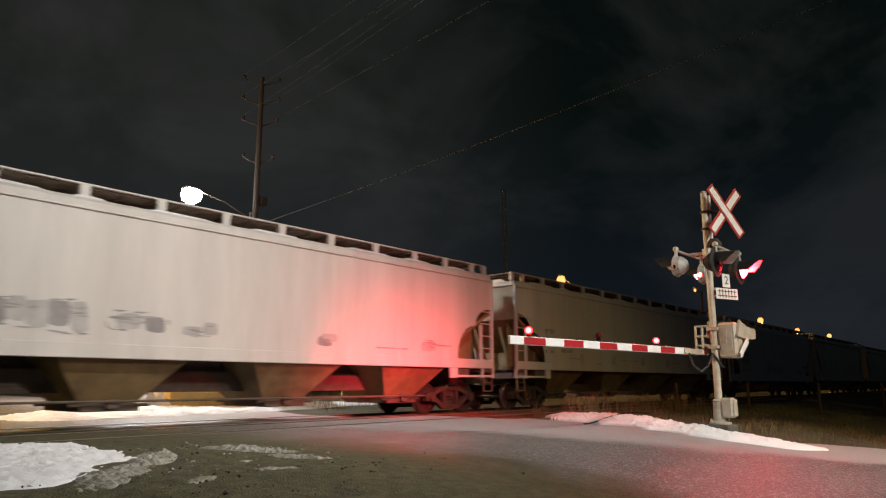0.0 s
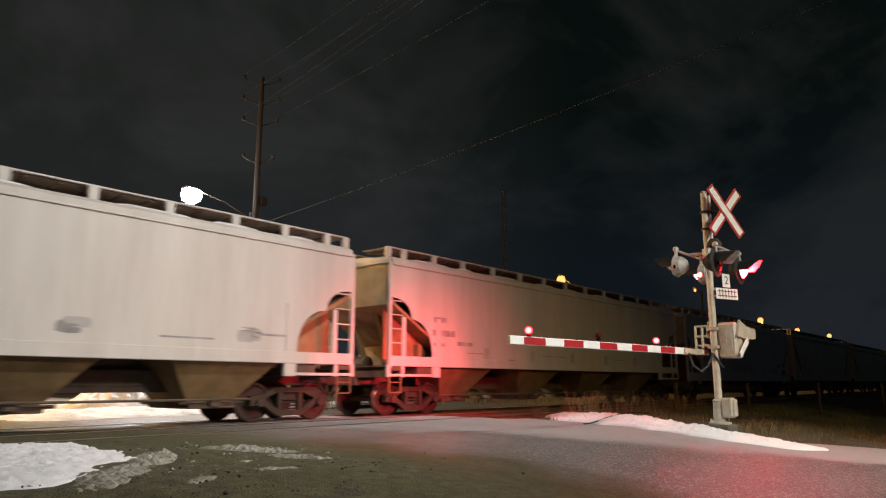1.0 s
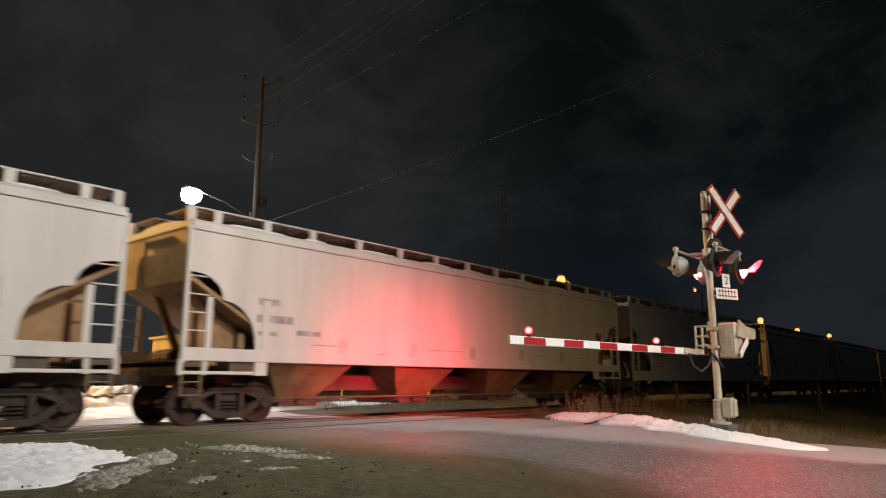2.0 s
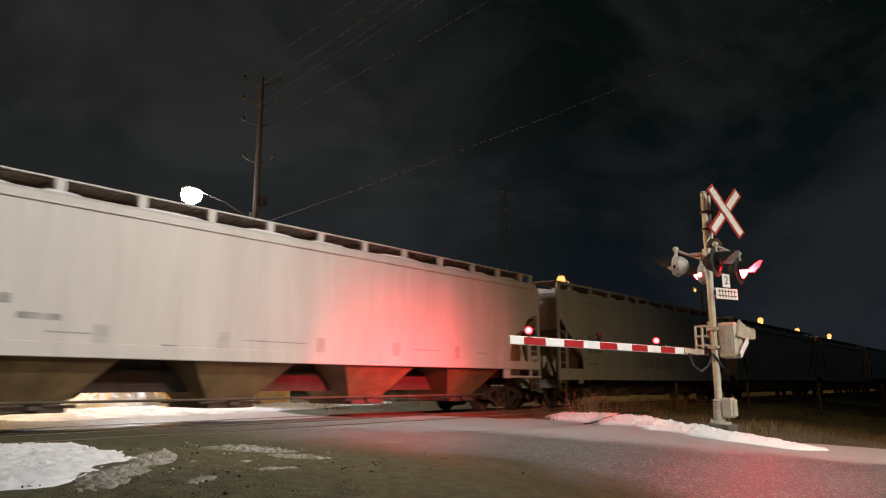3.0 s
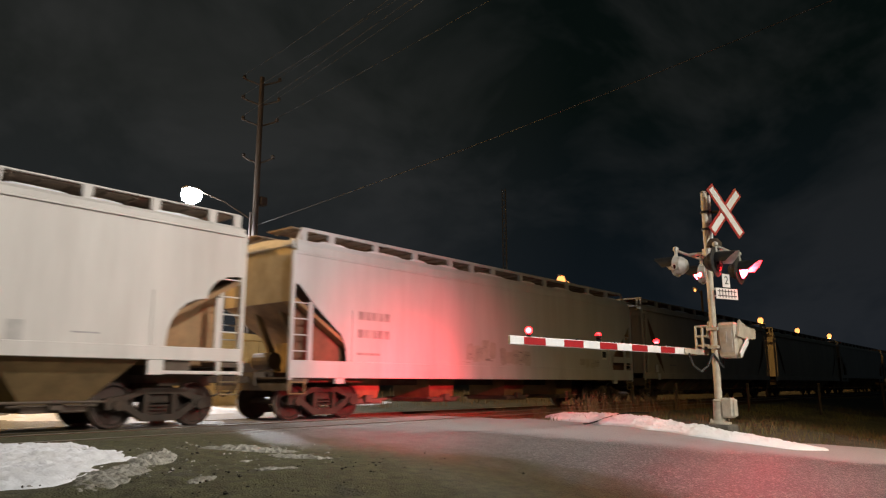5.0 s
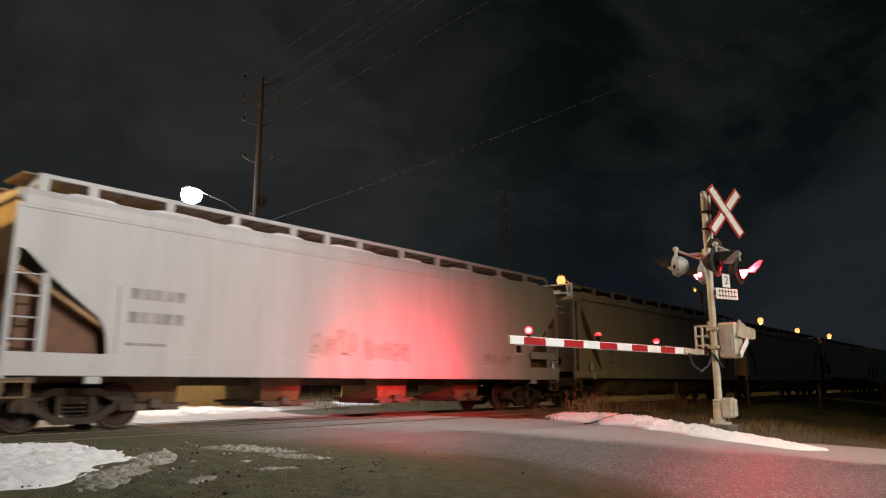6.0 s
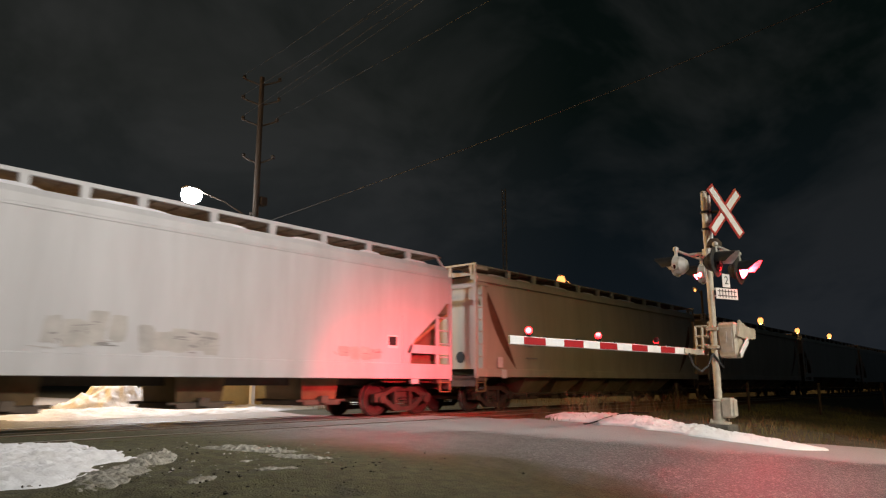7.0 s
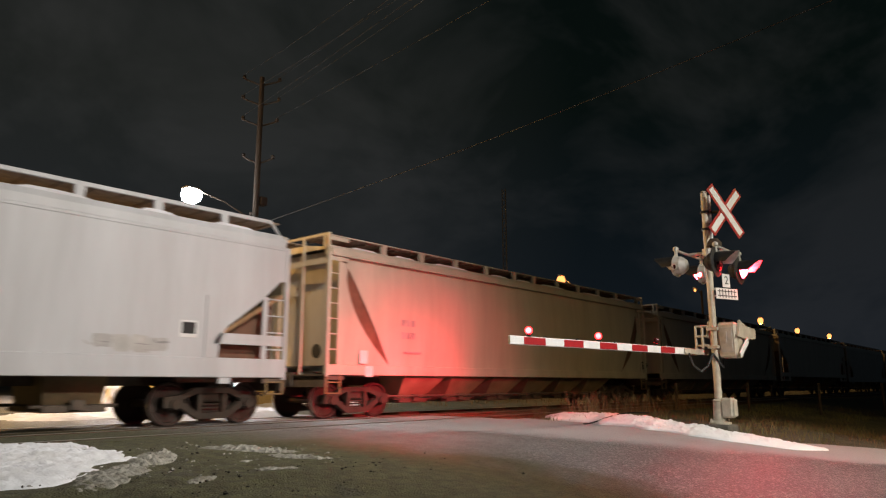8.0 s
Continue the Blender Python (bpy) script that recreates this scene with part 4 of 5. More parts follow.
def flasher(x, side, housing):
    """A flashing light on the crossarm; side -1 faces the road, 1 the far side."""
    y = side * 0.36
    # local +z of m points out of the lamp
    m = pose(x, y, 2.88, 90 if side < 0 else -90, 0, 0)
    bm = bmesh.new()
    turned(bm, ((0.0, -0.2), (0.10, -0.19), (0.165, -0.10), (0.175, 0.0), (0.175, 0.05), (0.165, 0.05), (0.160, 0.0), (0.155, -0.05), (0.0, -0.06)), 22, m)
    unit = part("flasher_housing", bm, housing, signal, smooth=False)
    bm = bmesh.new()
    big = 0.27 if side < 0 else 0.205
    turned(bm, ((0.176, 0.0), (big, -0.015), (big + 0.005, -0.005), (big, 0.005), (0.176, 0.015)), 26, m)
    part("background_disc", bm, M_BLACK if side < 0 else M_GALV, unit)
    # hood: upper part of a sleeve, longer above
    bm = bmesh.new()
    n = 18
    prev = None
    for i in range(n + 1):
        a = radians(-8 + 196 * i / n)
        reach = 0.40 - 0.20 * (1 - math.sin(a)) / 1.2
        ring = []
        for rad, zz in ((0.170, 0.03), (0.178, 0.03), (0.183, reach), (0.175, reach)):
            c = Vector((math.cos(a) * rad, 0, math.sin(a) * rad))
            ring.append(bm.verts.new(Vector((x, y, 2.88)) + c + Vector((0, side * zz, -0.06 * (zz - 0.03) if side < 0 else 0))))
        if prev:
            for k in range(4):
                bm.faces.new((prev[k], prev[(k + 1) % 4], ring[(k + 1) % 4], ring[k])).material_index = int(k == 3)
        prev = ring
    part("hood", bm, (M_HOOD, M_HOOD_IN), unit)
    # lens: lit on one face, dark on the other; it turns over to flash
    bm = bmesh.new()
    for f in turned(bm, ((0.0, 0.10), (0.05, 0.09), (0.10, 0.06), (0.145, 0.02), (0.158, 0.002)), 22):
        f.material_index = 0
    for f in turned(bm, ((0.158, 0.002), (0.158, -0.002)), 22):
        f.material_index = 1
    for f in turned(bm, ((0.158, -0.002), (0.12, -0.018), (0.07, -0.03), (0.0, -0.035)), 22):
        f.material_index = 1
    lens = new("lens", mesh_of("lens", bm, M_GLOW_RED, M_DARK_LENS))
    lens.parent = signal
    tagged(lens, "red flasher lens")
    m2 = pose(x, y + side * 0.04, 2.88) @ pose(0, 0, 0, 90 if side < 0 else -90, 0, 0)
    lens.matrix_local = m2
    return lens, m2


def peep(x, phase):
    """Small side light in the housing, seen from beside the road; it flashes with its lamp."""
    bm = bmesh.new()
    for f in turned(bm, ((0.0, 0.02), (0.025, 0.015), (0.042, 0.002)), 14):
        f.material_index = 0
    for f in turned(bm, ((0.042, 0.002), (0.042, -0.002), (0.0, -0.006)), 14):
        f.material_index = 1
    ob = new("side_light", mesh_of("side_light", bm, M_GLOW_RED, M_DARK_LENS))
    ob.parent = signal
    tagged(ob, "small red side light")
    m2 = pose(x - 0.185, 0.36 - 0.02, 2.84, 0, -90, 0)
    ob.matrix_local = m2
    FLASHERS.append((ob, m2, phase))
    # collar added to block light from the hidden lit face
    bm = bmesh.new()
    turned(bm, ((0.0425, -0.055), (0.0425, 0.012), (0.056, 0.012), (0.056, -0.055), (0.0, -0.056), (0.0, -0.05), (0.0425, -0.05)), 16, m2)
    part("side_light_shroud", bm, M_GALV, signal)


peep(-0.62, 1)
peep(0.62, 0)
FLASHERS.append((*flasher(-0.62, -1, M_BLACK), 1))
FLASHERS.append((*flasher(0.62, -1, M_BLACK), 0))
FLASHERS.append((*flasher(-0.62, 1, M_GALV), 1))
FLASHERS.append((*flasher(0.62, 1, M_GALV), 0))

# gate mechanism
bm = bmesh.new()
box(bm, -0.02, 0.34, -0.40, -0.06, 1.22, 1.86, 0.04)
mech = part("gate_mechanism", bm, M_MAST, signal, "grey gate mechanism case")
bm = bmesh.new()
box(bm, -0.034, -0.02, -0.34, -0.12, 1.32, 1.78, 0.01)
box(bm, -0.05, -0.034, -0.24, -0.20, 1.5, 1.7)
part("case_door", bm, M_GALV, mech)
for z in (1.42, 1.75):
    bm = bmesh.new()
    box(bm, -0.10, 0.10, -0.10, 0.10, z - 0.03, z + 0.03, 0.01)
    part("mast_clamp", bm, M_MAST, mech)
bm = bmesh.new()
slab(bm, [(-0.03, 1.60), (0.55, 1.56), (0.95, 1.60), (1.0, 1.68), (0.95, 1.78), (0.5, 1.80), (0.1, 1.9)], -0.44, -0.41)
part("counterweight_arm", bm, M_MAST, signal)
bm = bmesh.new()
slab(bm, [(-0.03, 1.60), (0.55, 1.56), (0.95, 1.60), (1.0, 1.68), (0.95, 1.78), (0.5, 1.80), (0.1, 1.9)], 0.11, 0.14)
part("counterweight_arm", bm, M_MAST, signal)
bm = bmesh.new()
box(bm, 0.55, 0.92, -0.42, -0.2, 1.58, 1.78, 0.02)
part("counterweight", bm, M_GALV, signal)
bm = bmesh.new()
slab(bm, [(-0.06, 1.31), (0.0, 1.22), (0.46, 1.50), (0.40, 1.60)], -0.462, -0.448)
part("reflective_strip", bm, M_WHITE, signal)
# guard frame round the drive
bm = bmesh.new()
for z in (1.45, 1.62, 1.8):
    tube(bm, (-0.08, 0.08, z), (-0.08, 0.30, z), 0.022, seg=8)
tube(bm, (-0.08, 0.30, 1.40), (-0.08, 0.30, 1.82), 0.025, seg=8)
tube(bm, (-0.08, 0.18, 1.40), (-0.08, 0.18, 1.80), 0.025, seg=8)
part("guard_frame", bm, M_MAST, signal)

# gate arm, level across the near lane
ARM0 = Vector((12.30, 4.86, 1.335)) - MAST
ARM1 = Vector((7.66, 5.42, 1.345)) - MAST
arm_dir = (ARM1 - ARM0).normalized()
arm_len = (ARM1 - ARM0).length
arm_m = Matrix.Translation(ARM0) @ arm_dir.to_track_quat("X", "Z").to_matrix().to_4x4()


def arm_part(name, mat, parent, x0, x1, y0, y1, z0, z1, bevel=0.0, label=""):
    bm = bmesh.new()
    box(bm, x0, x1, y0, y1, z0, z1, bevel)
    bmesh.ops.transform(bm, matrix=arm_m, verts=bm.verts)
    return part(name, bm, mat, parent, label)


gate_arm = arm_part("gate_arm", M_WHITE, signal, 0, arm_len, -0.02, 0.02, -0.058, 0.058, 0.006, "white gate arm with red stripes")
n_bands = 5
for k in range(n_bands):
    u0 = arm_len * (0.09 + 0.188 * k)
    w = arm_len * 0.098
    arm_part("red_band", M_RED, gate_arm, u0, u0 + w, -0.0235, 0.0235, -0.050, 0.050)
bm = bmesh.new()
box(bm, -0.75, 0.12, -0.05, -0.022, -0.05, 0.05, 0.01)
box(bm, -0.75, 0.12, 0.022, 0.05, -0.05, 0.05, 0.01)
box(bm, -0.75, -0.55, -0.35, 0.05, -0.04, 0.04, 0.01)
bmesh.ops.transform(bm, matrix=arm_m, verts=bm.verts)
part("arm_bracket", bm, M_MAST, signal)
GATE_LAMPS = []
for k, (u, phase) in enumerate(((0.913, None), (0.565, 1), (0.21, 0))):
    base = arm_m @ Matrix.Translation((arm_len * u, 0, 0.058))
    bm = bmesh.new()
    turned(bm, ((0.035, 0.0), (0.035, 0.03), (0.055, 0.035), (0.0, 0.04)), 12, base)
    lamp_base = part("gate_lamp_base", bm, M_BLACK, gate_arm)
    bm = bmesh.new()
    if phase is None:
        turned(bm, ((0.0, -0.055), (0.036, -0.042)), 16)
        for f in turned(bm, ((0.036, -0.042), (0.054, 0.0), (0.040, 0.038)), 16):
            f.material_index = 1
        turned(bm, ((0.040, 0.038), (0.0, 0.055)), 16)
        lamp = new("gate_lamp", mesh_of("gate_lamp", bm, M_GLOW_GATE, M_GLOW_RIM))
    else:
        turned(bm, ((0.0, 0.055), (0.040, 0.038)), 16)
        for f in turned(bm, ((0.040, 0.038), (0.054, 0.0)), 16):
            f.material_index = 2
        for f in turned(bm, ((0.054, 0.0), (0.036, -0.042), (0.0, -0.055)), 16):
            f.material_index = 1
        lamp = new("gate_lamp", mesh_of("gate_lamp", bm, M_GLOW_GATE, M_DARK_LENS, M_GLOW_RIM))
    lamp.parent = signal
    tagged(lamp, "red gate lamp")
    place = base.translation + Vector((0, 0, 0.085))
    m2 = Matrix.Translation(place) @ pose(0, 0, 0, 90, 0, -62)
    lamp.matrix_local = m2
    if phase is not None:
        GATE_LAMPS.append((lamp, m2, phase))
# small bolts along the arm's top
for u in (0.14, 0.34, 0.47, 0.68, 0.84):
    arm_part("arm_clip", M_BLACK, gate_arm, arm_len * u - 0.02, arm_len * u + 0.02, -0.015, 0.015, 0.058, 0.075)
# cable that loops under the mechanism
bm = bmesh.new()
pts = [Vector((-0.62, 0.24, 1.30)), Vector((-0.55, 0.2, 1.08)), Vector((-0.4, 0.12, 0.98)), Vector((-0.25, 0.05, 1.08)), Vector((-0.12, 0.0, 1.3)),
       Vector((0.05, -0.12, 1.05)), Vector((0.1, -0.1, 1.25))]
for p, q in zip(pts, pts[1:]):
    tube(bm, p, q, 0.02, seg=6)
part("cable", bm, M_CABLE, signal)


# ---- poles, lamps and wires beyond the tracks ----
def street_lamp_arm(name, pole_top, head, mat_glow, label, group, size=0.3, pole_h=None, wood=True):
    """A lamp on a curved arm from its pole, with a cobra head."""
    pole_top, head = Vector(pole_top), Vector(head)
    base = Vector((pole_top.x, pole_top.y, ground_z(pole_top.x, pole_top.y) - 0.2))
    root = group_of(name, Matrix.Translation(base), label, "street lamp", group)
    bm = bmesh.new()
    tube(bm, (0, 0, 0), pole_top - base, 0.14, 0.09, 12)
    part("pole", bm, M_WOOD if wood else M_GALV, root)
    bm = bmesh.new()
    a, b = pole_top - base - Vector((0, 0, 0.6)), head - base
    prev = a
    for i in range(1, 9):
        u = i / 8
        p = a.lerp(b, u) + Vector((0, 0, 0.25 * math.sin(math.pi * u)))
        tube(bm, prev, p, 0.03, seg=8)
        prev = p
    part("arm", bm, M_TRUCK, root)
    d = (b - a)
    d.z = 0
    q = d.normalized().to_track_quat("X", "Z").to_matrix().to_4x4()
    bm = bmesh.new()
    box(bm, -0.3, 0.45, -0.14, 0.14, 0.02, 0.16, 0.05)
    bmesh.ops.transform(bm, matrix=Matrix.Translation(b) @ q, verts=bm.verts)
    hd = part("lamp_head", bm, M_GALV, root)
    bm = bmesh.new()
    turned(bm, ((size * 0.6, 0.03), (size * 0.95, -0.4 * size), (size, -size), (size * 0.8, -1.7 * size), (size * 0.45, -2.15 * size), (0.0, -2.3 * size)), 18, Matrix.Translation(b + 0.15 * d.normalized()))
    part("bulb", bm, mat_glow, hd, smooth=True)
    return root


# tall timber pole with crossarms that carries the white lamp
PX, PY = 15.75, 23.55
pole = group_of("utility_pole", pose(PX, PY, -0.2), "tall dark timber utility pole with crossarms and insulators", "utility pole")
bm = bmesh.new()
tube(bm, (0, 0, 0), (0, 0, 13.6), 0.165, 0.10, 14)
part("pole", bm, M_WOOD, pole)
WIRE_ENDS = []
for z, reach in ((13.48, 0.72), (12.6, 0.72), (11.68, 0.68), (10.06, 0.58)):
    bm = bmesh.new()
    for s in (-1, 1):
        tube(bm, (0, 0, z - 0.25), (s * reach * 0.78, s * -reach * 0.62, z), 0.035, seg=8)
    arm = part("crossarm", bm, M_WOOD, pole)
    for s in (-1, 1):
        bm = bmesh.new()
        e = Vector((s * reach * 0.78, s * -reach * 0.62, z))
        turned(bm, ((0.05, 0), (0.09, 0.04), (0.05, 0.07), (0.08, 0.11), (0.04, 0.16), (0, 0.17)), 10, Matrix.Translation(e))
        part("insulator", bm, M_WOOD, arm)
        WIRE_ENDS.append(Vector((PX, PY, -0.2)) + e + Vector((0, 0, 0.17)))
bm = bmesh.new()
box(bm, 0.13, 0.45, -0.16, 0.16, 8.1, 8.45, 0.03)
part("junction_box", bm, M_WOOD, pole)
lamp_arm = bmesh.new()
pts = [Vector((-0.1, 0, 7.4)), Vector((-1.2, 0.3, 8.0)), Vector((-2.1, 0.6, 8.3)), Vector((-2.3, 0.73, 8.32))]
for p, q in zip(pts, pts[1:]):
    tube(lamp_arm, p, q, 0.028, seg=8)
part("lamp_arm", lamp_arm, M_TRUCK, pole)
bm = bmesh.new()
tube(bm, (0, 0, 0), (0, 0, 7.7), 0.06, seg=8)
bmesh.ops.translate(bm, verts=bm.verts, vec=(-0.27, -0.1, 0))
part("conduit", bm, M_WOOD, pole)
bm = bmesh.new()
box(bm, -2.75, -2.1, 0.55, 0.95, 8.28, 8.42, 0.05)
lamp_head = part("lamp_head", bm, M_GALV, pole)
bm = bmesh.new()
turned(bm, ((0.2, 0.06), (0.36, -0.02), (0.40, -0.18), (0.33, -0.36), (0.18, -0.47), (0.0, -0.5)), 20, pose(-2.4, 0.75, 8.28))
part("bulb", bm, M_GLOW_WHITE, lamp_head, smooth=True)

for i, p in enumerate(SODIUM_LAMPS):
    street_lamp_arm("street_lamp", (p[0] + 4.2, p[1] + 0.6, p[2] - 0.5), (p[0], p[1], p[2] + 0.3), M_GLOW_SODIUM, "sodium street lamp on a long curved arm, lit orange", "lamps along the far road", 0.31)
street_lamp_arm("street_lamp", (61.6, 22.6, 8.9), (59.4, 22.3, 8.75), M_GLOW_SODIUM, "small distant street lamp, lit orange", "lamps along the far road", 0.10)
# poles and heads added out of view to carry the unseen lights
street_lamp_arm("street_lamp", (13.5, -1.6, 9.1), (NEAR_LAMP[0], NEAR_LAMP[1] - 0.5, NEAR_LAMP[2] + 0.2), M_GLOW_WHITE, "unseen street lamp beside the road, lit white", "lamps beside the road", 0.12)
street_lamp_arm("street_lamp", (14.5, -7.5, 8.3), (ROAD_LAMP[0] + 0.2, ROAD_LAMP[1] - 0.4, ROAD_LAMP[2] + 0.3), M_GLOW_WHITE, "unseen street lamp beside the road, lit white", "lamps beside the road", 0.12)
street_lamp_arm("street_lamp", (21.0, -5.7, 8.1), (EAST_LAMP[0], EAST_LAMP[1], EAST_LAMP[2] + 0.85), M_GLOW_SODIUM, "unseen sodium street lamp, lit orange", "lamps beside the road", 0.2)
street_lamp_arm("street_lamp", (5.0, 31.0, 8.6), (MID_LAMP[0], MID_LAMP[1], MID_LAMP[2] + 0.85), M_GLOW_SODIUM, "unseen sodium street lamp, lit orange", "lamps beside the road", 0.2)
street_lamp_arm("street_lamp", (-5.5, 22.0, 8.0), (LEFT_LAMP[0], LEFT_LAMP[1], LEFT_LAMP[2] + 0.85), M_GLOW_SODIUM, "unseen sodium street lamp, lit orange", "lamps beside the road", 0.2)


def wire(name, a, b, sag, r=0.012, label="thin dull grey overhead wire slung from the timber pole", group="overhead wires"):
    a, b = Vector(a), Vector(b)
    curve = bpy.data.curves.new(name, "CURVE")
    curve.dimensions, curve.bevel_depth, curve.bevel_resolution = "3D", r, 1
    line = curve.splines.new("POLY")
    line.points.add(24)
    for i, p in enumerate(line.points):
        u = i / 24
        p.co = (*(a.lerp(b, u) - Vector((0, 0, 4 * sag * u * (1 - u)))), 1)
    curve.materials.append(M_WIRE)
    return tagged(new(name, curve), label, "wire", group)


M_WIRE = material("weathered_wire", (0.055, 0.055, 0.06), 0.6, 0.0, 0.1, 5, 0)
HEADINGS = ((14.03, 16.57, 13.5), (14.78, 15.7, 13.5), (13.9, 15.0, 12.6), (14.43, 13.78, 12.6), (13.18, 13.16, 11.8), (14.64, 11.47, 11.8))
for e, h in zip(WIRE_ENDS, HEADINGS):
    wire("overhead_wire", e, e + (Vector(h) - e) * 3.2, 0.4, 0.0065)
start = Vector((PX, PY, 7.0))
wire("overhead_wire", start, start + (Vector((20.28, 4.43, 11.5)) - start) * 1.7, 0.5, 0.014)

# lattice radio tower far off
tower = group_of("radio_tower", pose(118.5, 84.4, 0), "thin grey lattice radio tower far off", "tower")
bm = bmesh.new()
for k in range(3):
    a = 2 * math.pi * k / 3
    tube(bm, (0.5 * math.cos(a), 0.5 * math.sin(a), 0), (0.5 * math.cos(a), 0.5 * math.sin(a), 42), 0.10, seg=6)
part("lattice_leg", bm, M_GALV, tower)
bm = bmesh.new()
for i in range(28):
    z = i * 1.5
    for k in range(3):
        a, b = 2 * math.pi * k / 3, 2 * math.pi * (k + 1) / 3
        tube(bm, (0.5 * math.cos(a), 0.5 * math.sin(a), z), (0.5 * math.cos(b), 0.5 * math.sin(b), z + 1.5), 0.05, seg=4)
part("lattice_brace", bm, M_GALV, tower)


# ---- snow, bank and things on the ground ----
def snow_heap(name, cx, cy, rx, ry, h, mat, label, seed, turn=0.0, rough=0.35, n=150, rings=40, grit=1.0):
    """A low heap with a ragged, crumbling outline."""
    bm = bmesh.new()
    c, s = math.cos(turn), math.sin(turn)
    prev = None
    for r in range(1, rings + 1):
        u = r / rings
        row = []
        for i in range(n):
            a = 2 * math.pi * i / n
            ca, sa = math.cos(a), math.sin(a)
            edge = 1 + min(0.4, rough) * (noise.noise((ca * 1.7 + seed, sa * 1.7, seed)) + 0.4 * noise.noise((ca * 4, sa * 4 + seed, seed)))
            dx, dy = u * edge * rx * ca, u * edge * ry * sa
            x, y = cx + dx * c - dy * s, cy + dx * s + dy * c
            lump = 0.9 * noise.noise((x * 1.3, y * 1.3, seed)) + 0.45 * noise.noise((x * 4, y * 4, seed))
            crumb = grit * (0.35 * noise.noise((x * 9, y * 9, seed)) + 0.30 * noise.noise((x * 19, y * 19, seed)))
            z = ground_z(x, y) + 0.014 + h * ((1 - u ** (6 if grit <= 1 else 2)) * (0.75 + 0.55 * lump) - 0.15 * u) + min(h, 0.12) * crumb - (0.07 if r == rings else 0)
            row.append(bm.verts.new((x, y, z)))
        if prev:
            for i in range(n):
                j = (i + 1) % n
                bm.faces.new((prev[i], prev[j], row[j], row[i]))
        else:
            bm.faces.new(row)
        prev = row
    return tagged(part(name, bm, mat, smooth=True), label, "snow", "snow heaps", "stuff")


M_CLOD = material("dark_frozen_clod", (0.03, 0.026, 0.018), 0.9, 0, 0.3, 9, 0.2)


def crumbs(name, count, spots, size, mat, label, seed):
    """Loose lumps strewn round a few spots (x, y, spread)."""
    r = random.Random(seed)
    bm = bmesh.new()
    for _ in range(count):
        cx, cy, spread = spots[r.randrange(len(spots))]
        x, y = r.gauss(cx, spread), r.gauss(cy, spread * 0.7)
        q = r.uniform(*size) * (0.5 + r.random() ** 2)
        m = Matrix.Translation((x, y, ground_z(x, y) + 0.012 + q * 0.25)) @ Matrix.Rotation(r.uniform(0, 6), 4, "Z") @ Matrix.Diagonal((q * r.uniform(0.8, 1.6), q, q * r.uniform(0.5, 0.8), 1))
        vs = [Vector(v) for v in ((1, 0, 0), (-1, 0, 0), (0, 1, 0), (0, -1, 0), (0, 0, 1), (0, 0, -1))]
        vs = [bm.verts.new(m @ (v * r.uniform(0.7, 1.2))) for v in vs]
        for f in ((0, 2, 4), (2, 1, 4), (1, 3, 4), (3, 0, 4), (2, 0, 5), (1, 2, 5), (3, 1, 5), (0, 3, 5)):
            bm.faces.new([vs[k] for k in f])
    return tagged(part(name, bm, mat), label, "rubble", "", "stuff")


snow_heap("snow_patch", 1.95, 8.2, 2.55, 1.72, 0.105, M_TRAMPLED, "trampled white snow patch beside the track", 2, 1.03, 0.22)
snow_heap("snow_heap", 3.78, 7.3, 0.72, 0.20, 0.06, M_DIRTY_SNOW, "crusted grey snow lump on the dirt", 5, 0.85, 0.6, grit=1.6)
snow_heap("snow_heap", 2.95, 6.35, 0.85, 0.24, 0.035, M_DIRTY_SNOW, "crusted grey snow at the patch's edge", 6, 0.9, 0.7, grit=1.6)
snow_heap("snow_heap", 5.05, 7.35, 0.72, 0.20, 0.05, M_DIRTY_SNOW, "crusted grey snow ridge on the dirt", 9, -1.2, 0.7, grit=1.3)
snow_heap("snow_heap", 4.95, 6.35, 0.45, 0.12, 0.03, M_DIRTY_SNOW, "thin crusted snow on the dirt", 14, -1.3, 0.8, grit=1.8)
snow_heap("snow_heap", 4.25, 5.75, 0.22, 0.10, 0.02, M_DIRTY_SNOW, "scrap of crusted grey snow", 12, -0.5, 0.8, grit=1.8)
snow_heap("snow_heap", 4.35, 6.5, 0.14, 0.06, 0.015, M_DIRTY_SNOW, "scrap of crusted grey snow", 17, 0.3, 0.8, grit=1.8)
snow_heap("snow_heap", 3.35, 5.6, 0.16, 0.08, 0.02, M_DIRTY_SNOW, "scrap of crusted grey snow", 19, 0.5, 0.8, grit=1.8)
crumbs("snow_crumbs", 420, ((3.7, 6.8, 0.35), (5.2, 7.2, 0.45), (4.6, 6.2, 0.6), (3.0, 6.2, 0.4), (4.5, 8.4, 0.6)), (0.005, 0.018), M_DIRTY_SNOW, "crumbs of grey snow strewn on dirt", 77)
crumbs("clods", 260, ((2.4, 7.2, 0.8), (3.3, 5.6, 0.6), (5.0, 5.4, 0.8), (4.0, 7.8, 0.8)), (0.006, 0.02), M_CLOD, "dark frozen clods of dirt", 78)
